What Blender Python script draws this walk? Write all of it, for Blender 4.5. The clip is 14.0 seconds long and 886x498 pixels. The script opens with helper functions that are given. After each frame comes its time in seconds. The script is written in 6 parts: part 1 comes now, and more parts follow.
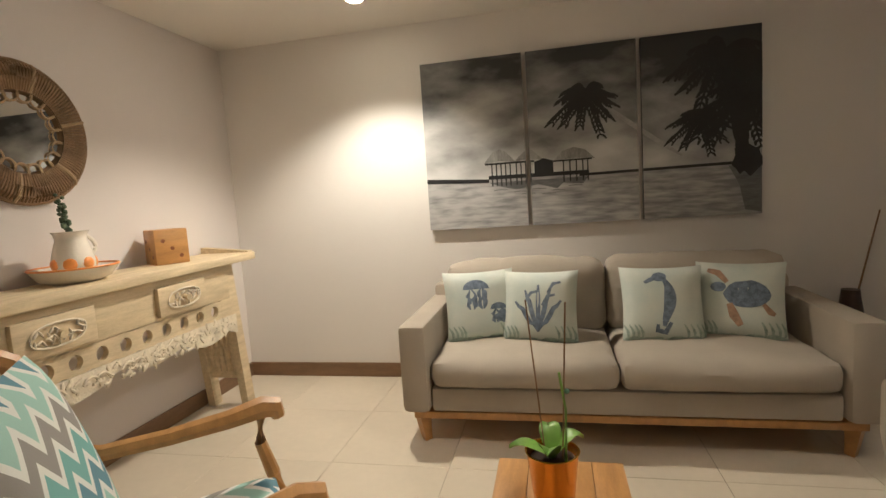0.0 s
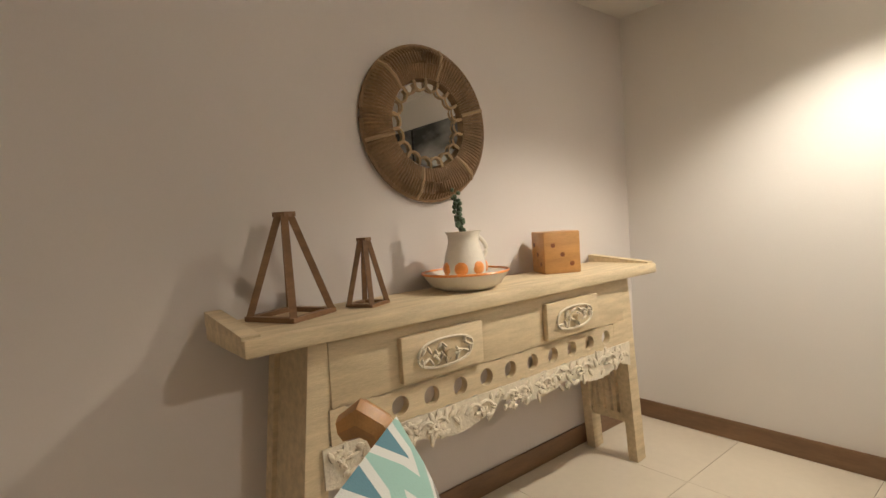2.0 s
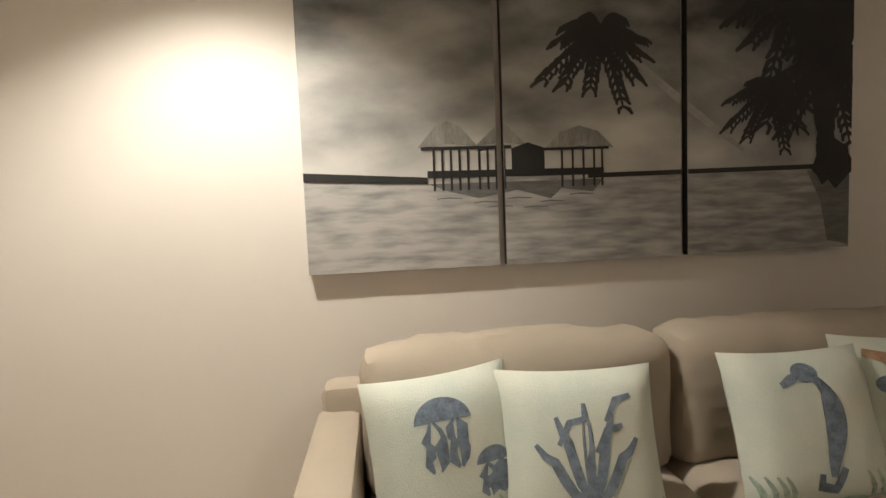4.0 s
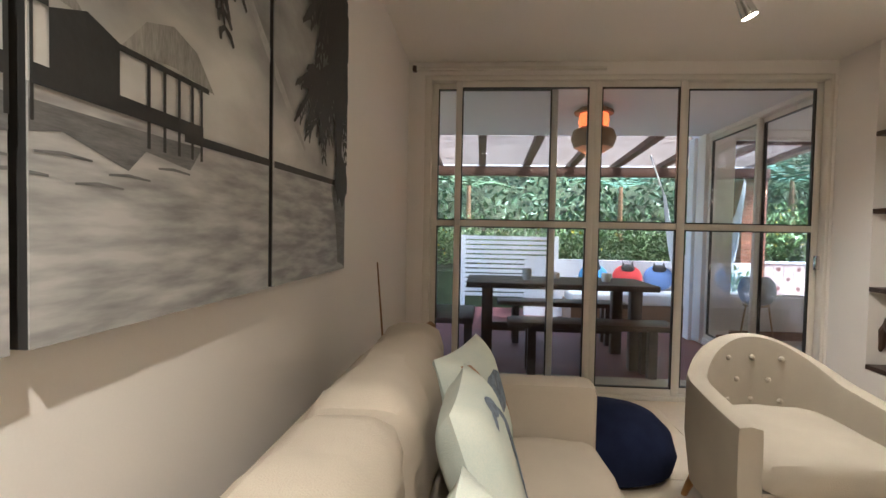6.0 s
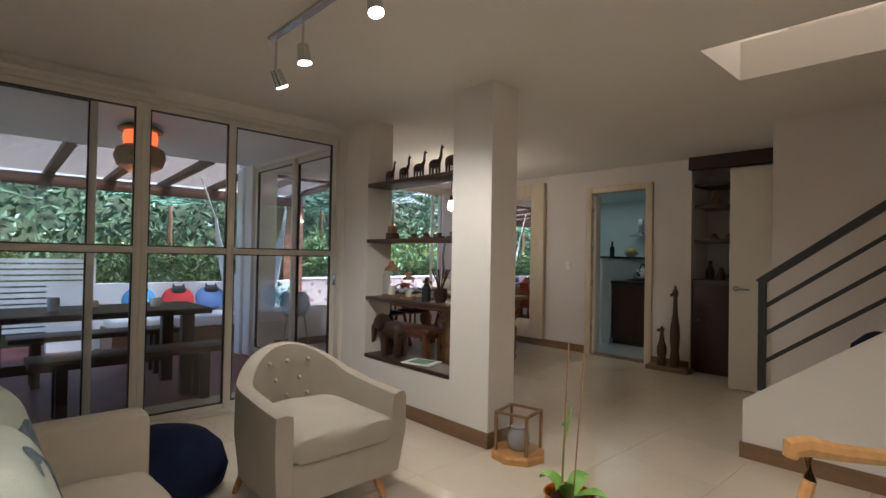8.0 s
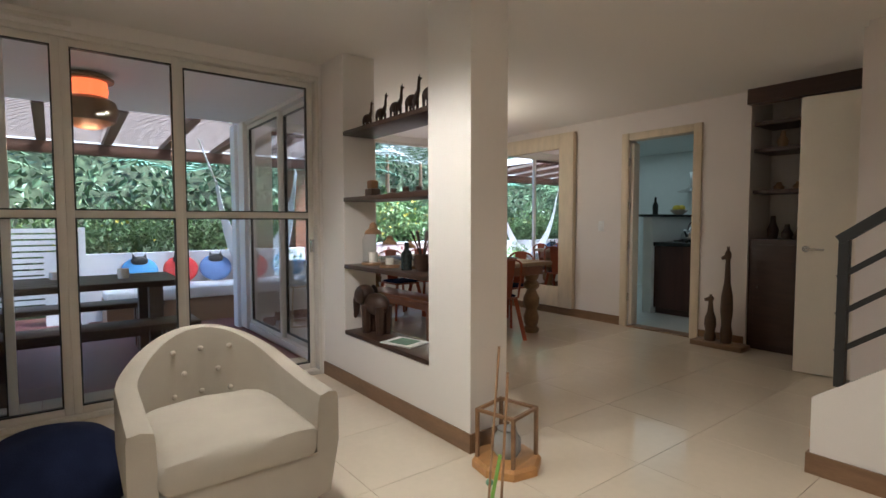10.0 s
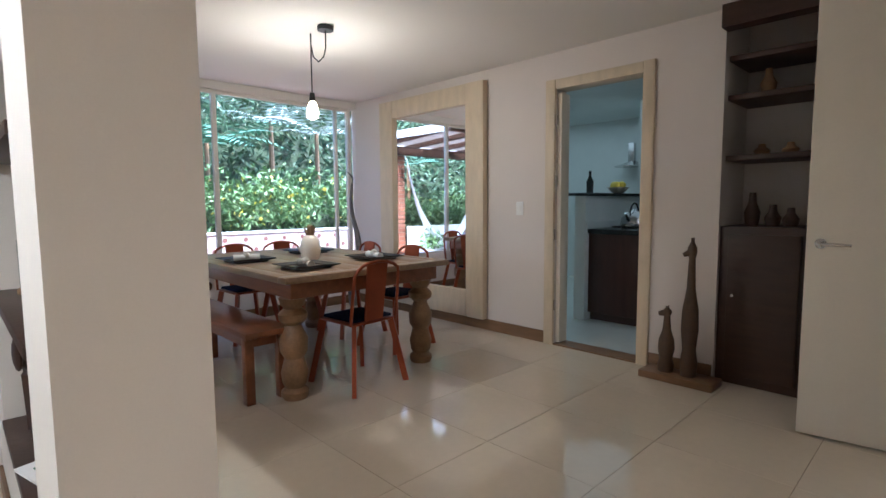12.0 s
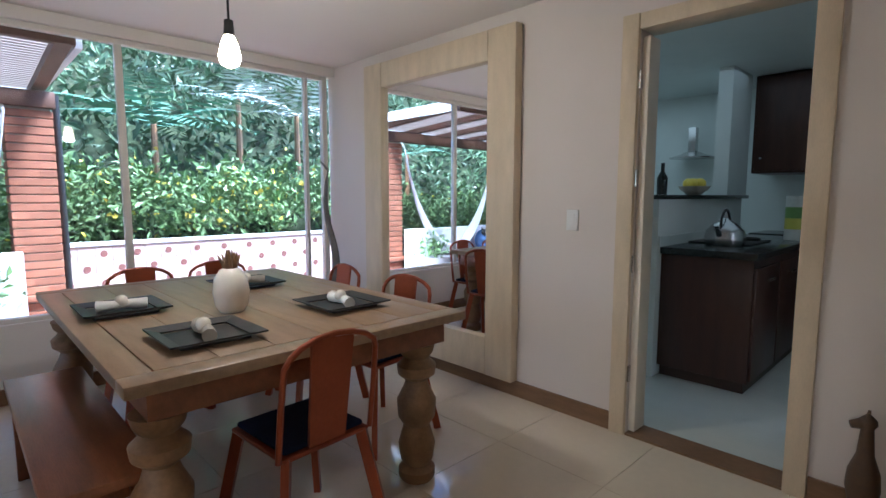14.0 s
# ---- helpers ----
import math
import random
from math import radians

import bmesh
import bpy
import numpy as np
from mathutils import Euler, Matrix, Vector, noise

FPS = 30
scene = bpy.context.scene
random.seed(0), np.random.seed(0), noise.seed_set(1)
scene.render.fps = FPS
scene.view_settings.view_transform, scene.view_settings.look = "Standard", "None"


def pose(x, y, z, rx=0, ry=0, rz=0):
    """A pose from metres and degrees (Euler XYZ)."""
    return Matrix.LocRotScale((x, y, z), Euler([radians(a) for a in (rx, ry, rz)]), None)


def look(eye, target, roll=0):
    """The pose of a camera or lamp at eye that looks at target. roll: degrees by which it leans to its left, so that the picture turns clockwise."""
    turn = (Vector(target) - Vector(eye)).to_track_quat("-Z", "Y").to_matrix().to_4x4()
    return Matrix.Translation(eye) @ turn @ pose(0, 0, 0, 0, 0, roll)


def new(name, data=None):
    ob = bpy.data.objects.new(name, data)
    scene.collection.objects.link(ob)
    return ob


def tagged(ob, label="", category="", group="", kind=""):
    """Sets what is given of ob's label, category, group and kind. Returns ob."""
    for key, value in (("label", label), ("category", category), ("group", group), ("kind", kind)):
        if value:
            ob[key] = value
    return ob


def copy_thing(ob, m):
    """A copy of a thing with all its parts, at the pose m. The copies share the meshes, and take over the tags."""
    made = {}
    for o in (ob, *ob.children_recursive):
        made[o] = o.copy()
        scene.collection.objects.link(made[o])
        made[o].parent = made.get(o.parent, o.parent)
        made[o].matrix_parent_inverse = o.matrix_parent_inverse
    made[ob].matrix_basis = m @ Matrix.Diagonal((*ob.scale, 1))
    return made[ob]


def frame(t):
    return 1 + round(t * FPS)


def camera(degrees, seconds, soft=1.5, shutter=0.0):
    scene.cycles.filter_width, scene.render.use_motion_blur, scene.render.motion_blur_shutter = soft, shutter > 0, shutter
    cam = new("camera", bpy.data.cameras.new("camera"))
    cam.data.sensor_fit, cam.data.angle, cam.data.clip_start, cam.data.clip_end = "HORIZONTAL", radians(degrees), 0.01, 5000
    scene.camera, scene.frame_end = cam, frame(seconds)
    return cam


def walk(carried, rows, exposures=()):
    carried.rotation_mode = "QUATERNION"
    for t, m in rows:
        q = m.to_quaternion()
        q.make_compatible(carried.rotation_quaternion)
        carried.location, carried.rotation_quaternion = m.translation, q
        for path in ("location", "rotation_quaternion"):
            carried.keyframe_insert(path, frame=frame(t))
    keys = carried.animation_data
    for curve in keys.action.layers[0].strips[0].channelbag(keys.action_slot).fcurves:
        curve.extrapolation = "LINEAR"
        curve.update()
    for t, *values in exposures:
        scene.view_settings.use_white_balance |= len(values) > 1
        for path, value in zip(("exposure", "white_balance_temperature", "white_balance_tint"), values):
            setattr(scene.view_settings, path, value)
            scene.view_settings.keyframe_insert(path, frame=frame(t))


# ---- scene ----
cam = camera(82.1, 14.0)
PATH = [
    (0, (2.333, -3.433, 1.283), (1.905, -1.49, 1.077), -3.8),
    (0.5, (2.287, -3.221, 1.287), (1.22, -1.541, 1.094), -3.8),
    (1, (2.128, -3.126, 1.264), (0.738, -1.698, 1.091), -3.6),
    (1.5, (1.905, -2.985, 1.279), (0.352, -1.732, 1.143), -3.6),
    (2, (1.722, -2.882, 1.276), (0.169, -1.626, 1.172), -3.6),
    (2.5, (1.563, -2.718, 1.296), (0.404, -1.093, 1.158), -3.3),
    (2.7, (1.557, -2.639, 1.293), (0.534, -0.927, 1.143), -3.5),
    (3.75, (1.80, -1.95, 1.26), (1.80, 0.04, 1.12), -2.4),
    (4.8, (1.537, -1.317, 1.229), (2.593, 0.371, 1.037), -0.7),
    (5, (1.568, -1.121, 1.219), (2.902, 0.358, 1.043), 0.3),
    (5.5, (1.637, -0.766, 1.223), (3.436, 0.097, 1.08), 1.6),
    (6, (1.646, -0.565, 1.205), (3.639, -0.411, 1.134), 1.1),
    (6.5, (1.71, -0.424, 1.189), (3.671, -0.815, 1.163), 2.2),
    (7, (1.708, -0.364, 1.242), (3.524, -1.204, 1.233), 1.6),
    (7.5, (1.543, -0.397, 1.278), (3.175, -1.552, 1.29), 1.5),
    (8, (1.368, -0.476, 1.258), (2.83, -1.841, 1.288), 1.1),
    (8.2, (1.307, -0.516, 1.249), (2.707, -1.944, 1.282), 0.9),
    (10.3, (1.738, -1.533, 1.215), (3.331, -2.737, 1.096), -0.2),
    (10.5, (1.825, -1.709, 1.213), (3.393, -2.944, 1.086), -0.5),
    (11, (2.032, -2.085, 1.231), (3.582, -3.343, 1.1), -0.5),
    (11.5, (2.316, -2.484, 1.233), (3.81, -3.806, 1.088), -0.3),
    (12, (2.562, -2.894, 1.211), (3.988, -4.284, 1.034), -0.4),
    (12.5, (2.872, -3.23, 1.203), (4.4, -4.508, 1.033), 0.1),
    (13, (3.151, -3.549, 1.273), (4.831, -4.617, 1.077), 0.2),
    (13.5, (3.39, -3.802, 1.288), (5.087, -4.84, 1.078), -0.1),
    (14, (3.748, -3.977, 1.304), (5.176, -5.362, 1.095), 0.1),
]
walk(cam, [(t, look(e, g, r)) for t, e, g, r in PATH], [(0, 1.95, 5950, 10), (2.7, 1.85, 5950, 10), (5, 2.05, 5950, 10), (5.5, 2.8, 5750, 10), (6.5, 2.3, 5600, 10), (7.5, 1.95, 5450, 10), (8.2, 1.95, 5450, 10), (10.5, 2.45, 5350, 10), (12, 2.65, 4950, 10), (13.5, 2.55, 4800, 10), (14, 2.5, 4900, 10)])

# ---- world, sun, large lights ----
world = bpy.data.worlds.new("overcast_sky")
scene.world = world
world.use_nodes = True
_sky = world.node_tree.nodes.new("ShaderNodeTexSky")
_sky.sky_type, _sky.sun_disc = "NISHITA", False
_sky.sun_elevation, _sky.sun_rotation = radians(60), radians(215)
world.node_tree.links.new(_sky.outputs[0], world.node_tree.nodes["Background"].inputs[0])
world.node_tree.nodes["Background"].inputs[1].default_value = 0.15


def lamp(name, kind, m, energy, color, **more):
    data = bpy.data.lights.new(name, kind)
    data.energy, data.color = energy, color
    if kind == "SUN":
        data.angle = radians(more["angle"])
    if kind == "SPOT":
        data.spot_size, data.spot_blend = radians(more["spot"]), 0.6
    if kind in ("SPOT", "POINT"):
        data.shadow_soft_size = more.get("soft", 0.03)
    if kind == "AREA":
        data.shape, data.size, data.size_y = "RECTANGLE", more["sx"], more["sy"]
    ob = new(name, data)
    ob.matrix_basis = m
    return ob


WARM = (1.0, 0.87, 0.68)
lamp("sun", "SUN", look((1, -15, 30), (11, -3, 0)), 5.0, (1.0, 0.96, 0.9), angle=15)
# ceiling spots of the living room
lamp("spot_lamp_sofa_wall", "SPOT", look((1.28, -0.56, 2.40), (1.22, -0.90, 0.0)), 36, WARM, spot=122)
lamp("spot_lamp_console", "SPOT", look((2.98, -1.64, 2.22), (0.4, -1.7, 0.5)), 13, WARM, spot=95)
lamp("spot_lamp_partition", "SPOT", look((3.98, -1.77, 2.12), (3.9, -3.0, 0.3)), 13, WARM, spot=110)
lamp("spot_lamp_middle", "SPOT", look((3.66, -1.70, 2.16), (3.4, -2.6, 0.0)), 7, WARM, spot=120)
# stairwell light from the upper floor; two added overhead panels stand in for kitchen daylight
lamp("stairwell_light", "AREA", look((1.2, -4.2, 3.9), (1.2, -4.2, 0)), 6, (1.0, 0.8, 0.6), sx=1.6, sy=1.2)
lamp("kitchen_window_light", "AREA", look((6.6, -8.5, 2.41), (6.6, -8.5, 0)), 1.6, (0.88, 1.0, 0.90), sx=2.2, sy=2.6)
lamp("kitchen_ceiling_light", "AREA", look((4.6, -8.4, 2.41), (4.6, -8.4, 0)), 0.5, (0.90, 1.0, 0.92), sx=2.0, sy=2.0)
lamp("pendant_bulb_light", "POINT", pose(5.93, -4.86, 1.86), 3.5, WARM, soft=0.05)
lamp("patio_lamp_light", "POINT", pose(6.35, -1.54, 1.88), 1.2, (1.0, 0.45, 0.2), soft=0.08)


# ---- materials ----
def mat(name, color, rough=0.6, metal=0.0, var=0.12, scale=6.0, fine=60.0, bump=0.1, stretch=(1, 1, 1), color2=None, spec=0.5, coat=0.0, rand=0.0):
    """A surface with slow and fine colour variation and a little relief."""
    m = bpy.data.materials.new(name)
    m.use_nodes = True
    nt = m.node_tree
    b = nt.nodes["Principled BSDF"]
    b.inputs["Roughness"].default_value = rough
    b.inputs["Metallic"].default_value = metal
    b.inputs["Specular IOR Level"].default_value = spec
    b.inputs["Coat Weight"].default_value = coat
    tc = nt.nodes.new("ShaderNodeTexCoord")
    mp = nt.nodes.new("ShaderNodeMapping")
    mp.inputs["Scale"].default_value = stretch
    nt.links.new(tc.outputs["Object"], mp.inputs["Vector"])
    n1, n2 = nt.nodes.new("ShaderNodeTexNoise"), nt.nodes.new("ShaderNodeTexNoise")
    n1.inputs["Scale"].default_value, n2.inputs["Scale"].default_value = scale, fine
    n1.inputs["Detail"].default_value, n2.inputs["Detail"].default_value = 5, 6
    for n in (n1, n2):
        nt.links.new(mp.outputs[0], n.inputs["Vector"])
    add = nt.nodes.new("ShaderNodeMath")
    add.operation = "MULTIPLY_ADD"
    nt.links.new(n2.outputs["Fac"], add.inputs[0])
    add.inputs[1].default_value = 0.5
    nt.links.new(n1.outputs["Fac"], add.inputs[2])
    ramp = nt.nodes.new("ShaderNodeMapRange")
    ramp.inputs[1].default_value, ramp.inputs[2].default_value = 0.45, 1.05
    nt.links.new(add.outputs[0], ramp.inputs[0])
    mix = nt.nodes.new("ShaderNodeMix")
    mix.data_type = "RGBA"
    lo = color2 or tuple(c * (1 - var) for c in color)
    hi = tuple(min(1, c * (1 + var)) for c in color)
    mix.inputs[6].default_value, mix.inputs[7].default_value = (*lo, 1), (*hi, 1)
    nt.links.new(ramp.outputs[0], mix.inputs[0])
    out = mix.outputs[2]
    if rand:
        info = nt.nodes.new("ShaderNodeObjectInfo")
        mr = nt.nodes.new("ShaderNodeMapRange")
        mr.inputs[3].default_value, mr.inputs[4].default_value = 1 - rand, 1 + rand
        nt.links.new(info.outputs["Random"], mr.inputs[0])
        hsv = nt.nodes.new("ShaderNodeHueSaturation")
        nt.links.new(mr.outputs[0], hsv.inputs["Value"])
        nt.links.new(out, hsv.inputs["Color"])
        out = hsv.outputs[0]
    nt.links.new(out, b.inputs["Base Color"])
    if bump:
        bp = nt.nodes.new("ShaderNodeBump")
        bp.inputs["Strength"].default_value, bp.inputs["Distance"].default_value = bump, 0.01
        nt.links.new(n2.outputs["Fac"], bp.inputs["Height"])
        nt.links.new(bp.outputs[0], b.inputs["Normal"])
    return m


def glow(name, color, strength):
    m = bpy.data.materials.new(name)
    m.use_nodes = True
    b = m.node_tree.nodes["Principled BSDF"]
    b.inputs["Base Color"].default_value = (*color, 1)
    b.inputs["Emission Color"].default_value = (*color, 1)
    b.inputs["Emission Strength"].default_value = strength
    return m


def clear(name, tint=(1, 1, 1), rough=0.0):
    """Thin glass: see-through with a gloss that grows towards grazing."""
    m = bpy.data.materials.new(name)
    m.use_nodes = True
    nt = m.node_tree
    nt.nodes.remove(nt.nodes["Principled BSDF"])
    tr, gl, fr, mx = (nt.nodes.new("ShaderNode" + k) for k in ("BsdfTransparent", "BsdfGlossy", "LayerWeight", "MixShader"))
    pw, ad = nt.nodes.new("ShaderNodeMath"), nt.nodes.new("ShaderNodeMath")
    pw.operation, ad.operation = "POWER", "MULTIPLY_ADD"
    pw.inputs[1].default_value, ad.inputs[1].default_value, ad.inputs[2].default_value = 4.0, 0.7, 0.035
    tr.inputs[0].default_value = (*tint, 1)
    gl.inputs["Roughness"].default_value = rough
    fr.inputs[0].default_value = 0.5
    nt.links.new(fr.outputs["Facing"], pw.inputs[0])
    nt.links.new(pw.outputs[0], ad.inputs[0])
    nt.links.new(ad.outputs[0], mx.inputs[0])
    nt.links.new(tr.outputs[0], mx.inputs[1])
    nt.links.new(gl.outputs[0], mx.inputs[2])
    nt.links.new(mx.outputs[0], nt.nodes["Material Output"].inputs[0])
    return m


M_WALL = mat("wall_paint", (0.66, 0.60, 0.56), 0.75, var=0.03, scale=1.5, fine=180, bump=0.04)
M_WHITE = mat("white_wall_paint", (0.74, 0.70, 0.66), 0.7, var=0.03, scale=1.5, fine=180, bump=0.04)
M_CEIL = mat("ceiling_paint", (0.74, 0.70, 0.64), 0.85, var=0.02, scale=1.2, fine=150, bump=0.03)
M_TILE = mat("cream_porcelain", (0.66, 0.58, 0.46), 0.07, var=0.05, scale=2.5, fine=25, bump=0.0, rand=0.015, spec=0.55)
M_GROUT = mat("grout", (0.64, 0.56, 0.445), 0.6)
M_BASE = mat("baseboard_wood", (0.20, 0.115, 0.06), 0.4, var=0.25, scale=3, fine=30, stretch=(1, 1, 6))
M_ALU = mat("cream_aluminium", (0.66, 0.62, 0.56), 0.4, var=0.04, bump=0)
M_GLASS = clear("window_glass", (0.93, 0.95, 0.97))
M_PALE = mat("pale_washed_wood", (0.62, 0.50, 0.32), 0.65, var=0.22, scale=5, fine=45, stretch=(8, 1, 8), bump=0.2)
M_CARVE = mat("white_washed_carving", (0.72, 0.64, 0.50), 0.75, var=0.2, scale=14, fine=90, bump=0.35)
M_OAK = mat("honey_oak", (0.48, 0.25, 0.085), 0.4, var=0.22, scale=4, fine=40, stretch=(6, 1, 6))
M_BROWNWOOD = mat("brown_stained_wood", (0.22, 0.12, 0.055), 0.5, var=0.3, scale=6, fine=50, stretch=(1, 1, 5))
M_SOFA = mat("beige_upholstery", (0.44, 0.385, 0.315), 0.95, var=0.07, scale=5, fine=350, bump=0.35, spec=0.2)
M_ARMCH = mat("greige_upholstery", (0.40, 0.36, 0.30), 0.95, var=0.07, scale=5, fine=350, bump=0.35, spec=0.2)
M_NAVY = mat("navy_cloth", (0.012, 0.016, 0.04), 0.95, var=0.3, scale=8, fine=200, bump=0.3, spec=0.1)
M_DARK = mat("dark_wood", (0.045, 0.022, 0.014), 0.45, var=0.3, scale=4, fine=40, stretch=(1, 1, 6))
M_RED = mat("reddish_brown_wood", (0.21, 0.075, 0.03), 0.3, var=0.3, scale=4, fine=40, stretch=(1, 6, 6))
M_TABLE = mat("worn_oak_top", (0.29, 0.19, 0.11), 0.35, var=0.22, scale=4, fine=40, stretch=(1, 7, 7))
M_TURN = mat("turned_aged_wood", (0.23, 0.13, 0.06), 0.5, var=0.35, scale=8, fine=60)
M_COPPER = mat("copper_red_metal", (0.29, 0.07, 0.03), 0.32, metal=0.6, var=0.15)
M_FRAME = mat("cream_frame_wood", (0.60, 0.50, 0.36), 0.5, var=0.12, scale=4, fine=50, stretch=(4, 4, 1))
M_BLACK = mat("black_metal", (0.015, 0.015, 0.015), 0.45)
M_STEEL = mat("brushed_steel", (0.6, 0.6, 0.6), 0.25, metal=1.0, var=0.05)
M_GOLD = mat("gold_glaze", (0.85, 0.40, 0.06), 0.16, metal=0.9, var=0.06)
M_DOOR = mat("white_door_paint", (0.74, 0.68, 0.58), 0.5, var=0.03)
M_PATIO = mat("red_clay_tile", (0.20, 0.075, 0.07), 0.5, var=0.2, scale=2, fine=20)
M_LAWN = mat("grass_soil", (0.05, 0.07, 0.02), 0.95, var=0.5, scale=3, fine=60, bump=0.6)
M_BRICK = mat("brick", (0.33, 0.13, 0.07), 0.85, var=0.2, scale=12, fine=90, bump=0.4, rand=0.18)
M_MORTAR = mat("mortar", (0.42, 0.36, 0.30), 0.9)
M_EXT = mat("white_exterior", (0.8, 0.8, 0.8), 0.7, var=0.04)
M_PERG = mat("pergola_wood", (0.13, 0.06, 0.035), 0.6, var=0.25, scale=4, fine=40)
M_REED = mat("bleached_reed", (0.38, 0.30, 0.25), 0.8, var=0.2)
M_LEAF = mat("leaf_green", (0.10, 0.16, 0.075), 0.5, var=0.5, scale=1.2, fine=15, rand=0.3)
M_LEAFB = mat("bush_leaf", (0.16, 0.25, 0.09), 0.5, var=0.5, scale=1.5, fine=15)
M_FERN = mat("blue_green_leaf", (0.12, 0.24, 0.16), 0.45, var=0.4, scale=2, fine=15)
M_GREY = mat("silver_leaf", (0.42, 0.45, 0.42), 0.5, var=0.3, scale=2, fine=15)
M_FLOWER = mat("yellow_flower", (0.75, 0.62, 0.08), 0.6)
M_SOILB = mat("hillside", (0.035, 0.05, 0.02), 0.95, var=0.6, scale=1.5, fine=12, bump=0.8)
M_COTTON = mat("white_cotton", (0.78, 0.77, 0.74), 0.9, var=0.06, fine=250, bump=0.25)
M_CERAM = mat("white_ceramic", (0.78, 0.72, 0.62), 0.25, var=0.06)
M_ORANGE = mat("orange_glaze", (0.80, 0.30, 0.07), 0.3, var=0.2, scale=20)
M_SUCC = mat("succulent", (0.10, 0.14, 0.08), 0.6, var=0.4)
M_PLANT = mat("plant_leaf", (0.18, 0.34, 0.06), 0.4, var=0.25)
M_SLATE = mat("slate_plate", (0.03, 0.028, 0.028), 0.45, var=0.3)
M_KIT = mat("kitchen_cabinet", (0.055, 0.022, 0.014), 0.35, var=0.25, scale=3, fine=40, stretch=(6, 6, 1))
M_GRANITE = mat("black_granite", (0.02, 0.025, 0.025), 0.12, var=0.7, scale=60, fine=200)
M_KWALL = mat("kitchen_tile_paint", (0.70, 0.74, 0.72), 0.5, var=0.03)
M_KFLOOR = mat("kitchen_floor_tile", (0.66, 0.68, 0.64), 0.2, var=0.04)
M_RATTAN = mat("rattan", (0.24, 0.145, 0.07), 0.6, var=0.35, scale=14, fine=80, bump=0.3)
M_CANE = mat("pale_cane", (0.42, 0.29, 0.16), 0.55, var=0.2)
M_MIRROR = bpy.data.materials.new("mirror_glass")
M_MIRROR.use_nodes = True
for _k, _v in (("Base Color", (0.93, 0.94, 0.94, 1)), ("Metallic", 1.0), ("Roughness", 0.01)):
    M_MIRROR.node_tree.nodes["Principled BSDF"].inputs[_k].default_value = _v
M_BULB = glow("lit_bulb", (1.0, 0.72, 0.38), 9)
M_SPOTGLOW = glow("lit_spot", (1.0, 0.85, 0.6), 30)
M_LANTERN = glow("lit_orange_shade", (1.0, 0.16, 0.04), 0.35)


# ---- mesh helpers ----
def box(bm, x0, y0, z0, x1, y1, z1, r=0.0, seg=2):
    g = bmesh.ops.create_cube(bm, size=1.0, matrix=Matrix.LocRotScale(((x0 + x1) / 2, (y0 + y1) / 2, (z0 + z1) / 2), None, (abs(x1 - x0), abs(y1 - y0), abs(z1 - z0))))
    if r:
        edges = list({e for v in g["verts"] for e in v.link_edges})
        bmesh.ops.bevel(bm, geom=edges, offset=r, segments=seg, profile=0.5, affect="EDGES", clamp_overlap=True)
    return bm


def rod(bm, a, b, r0, r1=None, n=10):
    a, b = Vector(a), Vector(b)
    d = b - a
    m = Matrix.Translation((a + b) / 2) @ d.to_track_quat("Z", "Y").to_matrix().to_4x4()
    bmesh.ops.create_cone(bm, cap_ends=True, segments=n, radius1=r0, radius2=r0 if r1 is None else r1, depth=d.length, matrix=m)
    return bm


def beam(bm, a, b, w, h):
    """A straight bar of rectangular section from a to b."""
    a, b = Vector(a), Vector(b)
    d = b - a
    m = Matrix.Translation((a + b) / 2) @ d.to_track_quat("Z", "Y").to_matrix().to_4x4() @ Matrix.Diagonal((w, h, d.length, 1))
    bmesh.ops.create_cube(bm, size=1.0, matrix=m)
    return bm


def lathe(bm, prof, n=20, at=(0, 0, 0), caps=True):
    """prof: (radius, z) pairs from bottom to top."""
    rings = []
    for r, z in prof:
        rings.append([bm.verts.new((at[0] + r * math.cos(2 * math.pi * i / n), at[1] + r * math.sin(2 * math.pi * i / n), at[2] + z)) for i in range(n)])
    for p, q in zip(rings, rings[1:]):
        for i in range(n):
            bm.faces.new((p[i], p[(i + 1) % n], q[(i + 1) % n], q[i]))
    if caps:
        bm.faces.new(rings[0][::-1])
        bm.faces.new(rings[-1])
    else:
        for i in range(n):
            bm.faces.new((rings[-1][i], rings[-1][(i + 1) % n], rings[0][(i + 1) % n], rings[0][i]))
    return bm


def tube(bm, pts, radii, n=8):
    """A bent tube through pts; radii one number or one a point."""
    pts = [Vector(p) for p in pts]
    if not hasattr(radii, "__len__"):
        radii = [radii] * len(pts)
    rings = []
    for i, p in enumerate(pts):
        d = (pts[min(i + 1, len(pts) - 1)] - pts[max(i - 1, 0)]).normalized()
        q = d.to_track_quat("Z", "Y")
        rings.append([bm.verts.new(p + q @ Vector((radii[i] * math.cos(2 * math.pi * k / n), radii[i] * math.sin(2 * math.pi * k / n), 0))) for k in range(n)])
    for a, b in zip(rings, rings[1:]):
        for k in range(n):
            bm.faces.new((a[k], a[(k + 1) % n], b[(k + 1) % n], b[k]))
    bm.faces.new(rings[0][::-1])
    bm.faces.new(rings[-1])
    return bm


def slab(bm, outline, thick, m=None):
    """A flat shape from an outline of (x, y), pushed out by thick along z, then laid at m."""
    m = m or Matrix()
    lo = [bm.verts.new(m @ Vector((x, y, 0))) for x, y in outline]
    hi = [bm.verts.new(m @ Vector((x, y, thick))) for x, y in outline]
    bm.faces.new(lo[::-1])
    bm.faces.new(hi)
    for i in range(len(lo)):
        j = (i + 1) % len(lo)
        bm.faces.new((lo[i], lo[j], hi[j], hi[i]))
    return bm


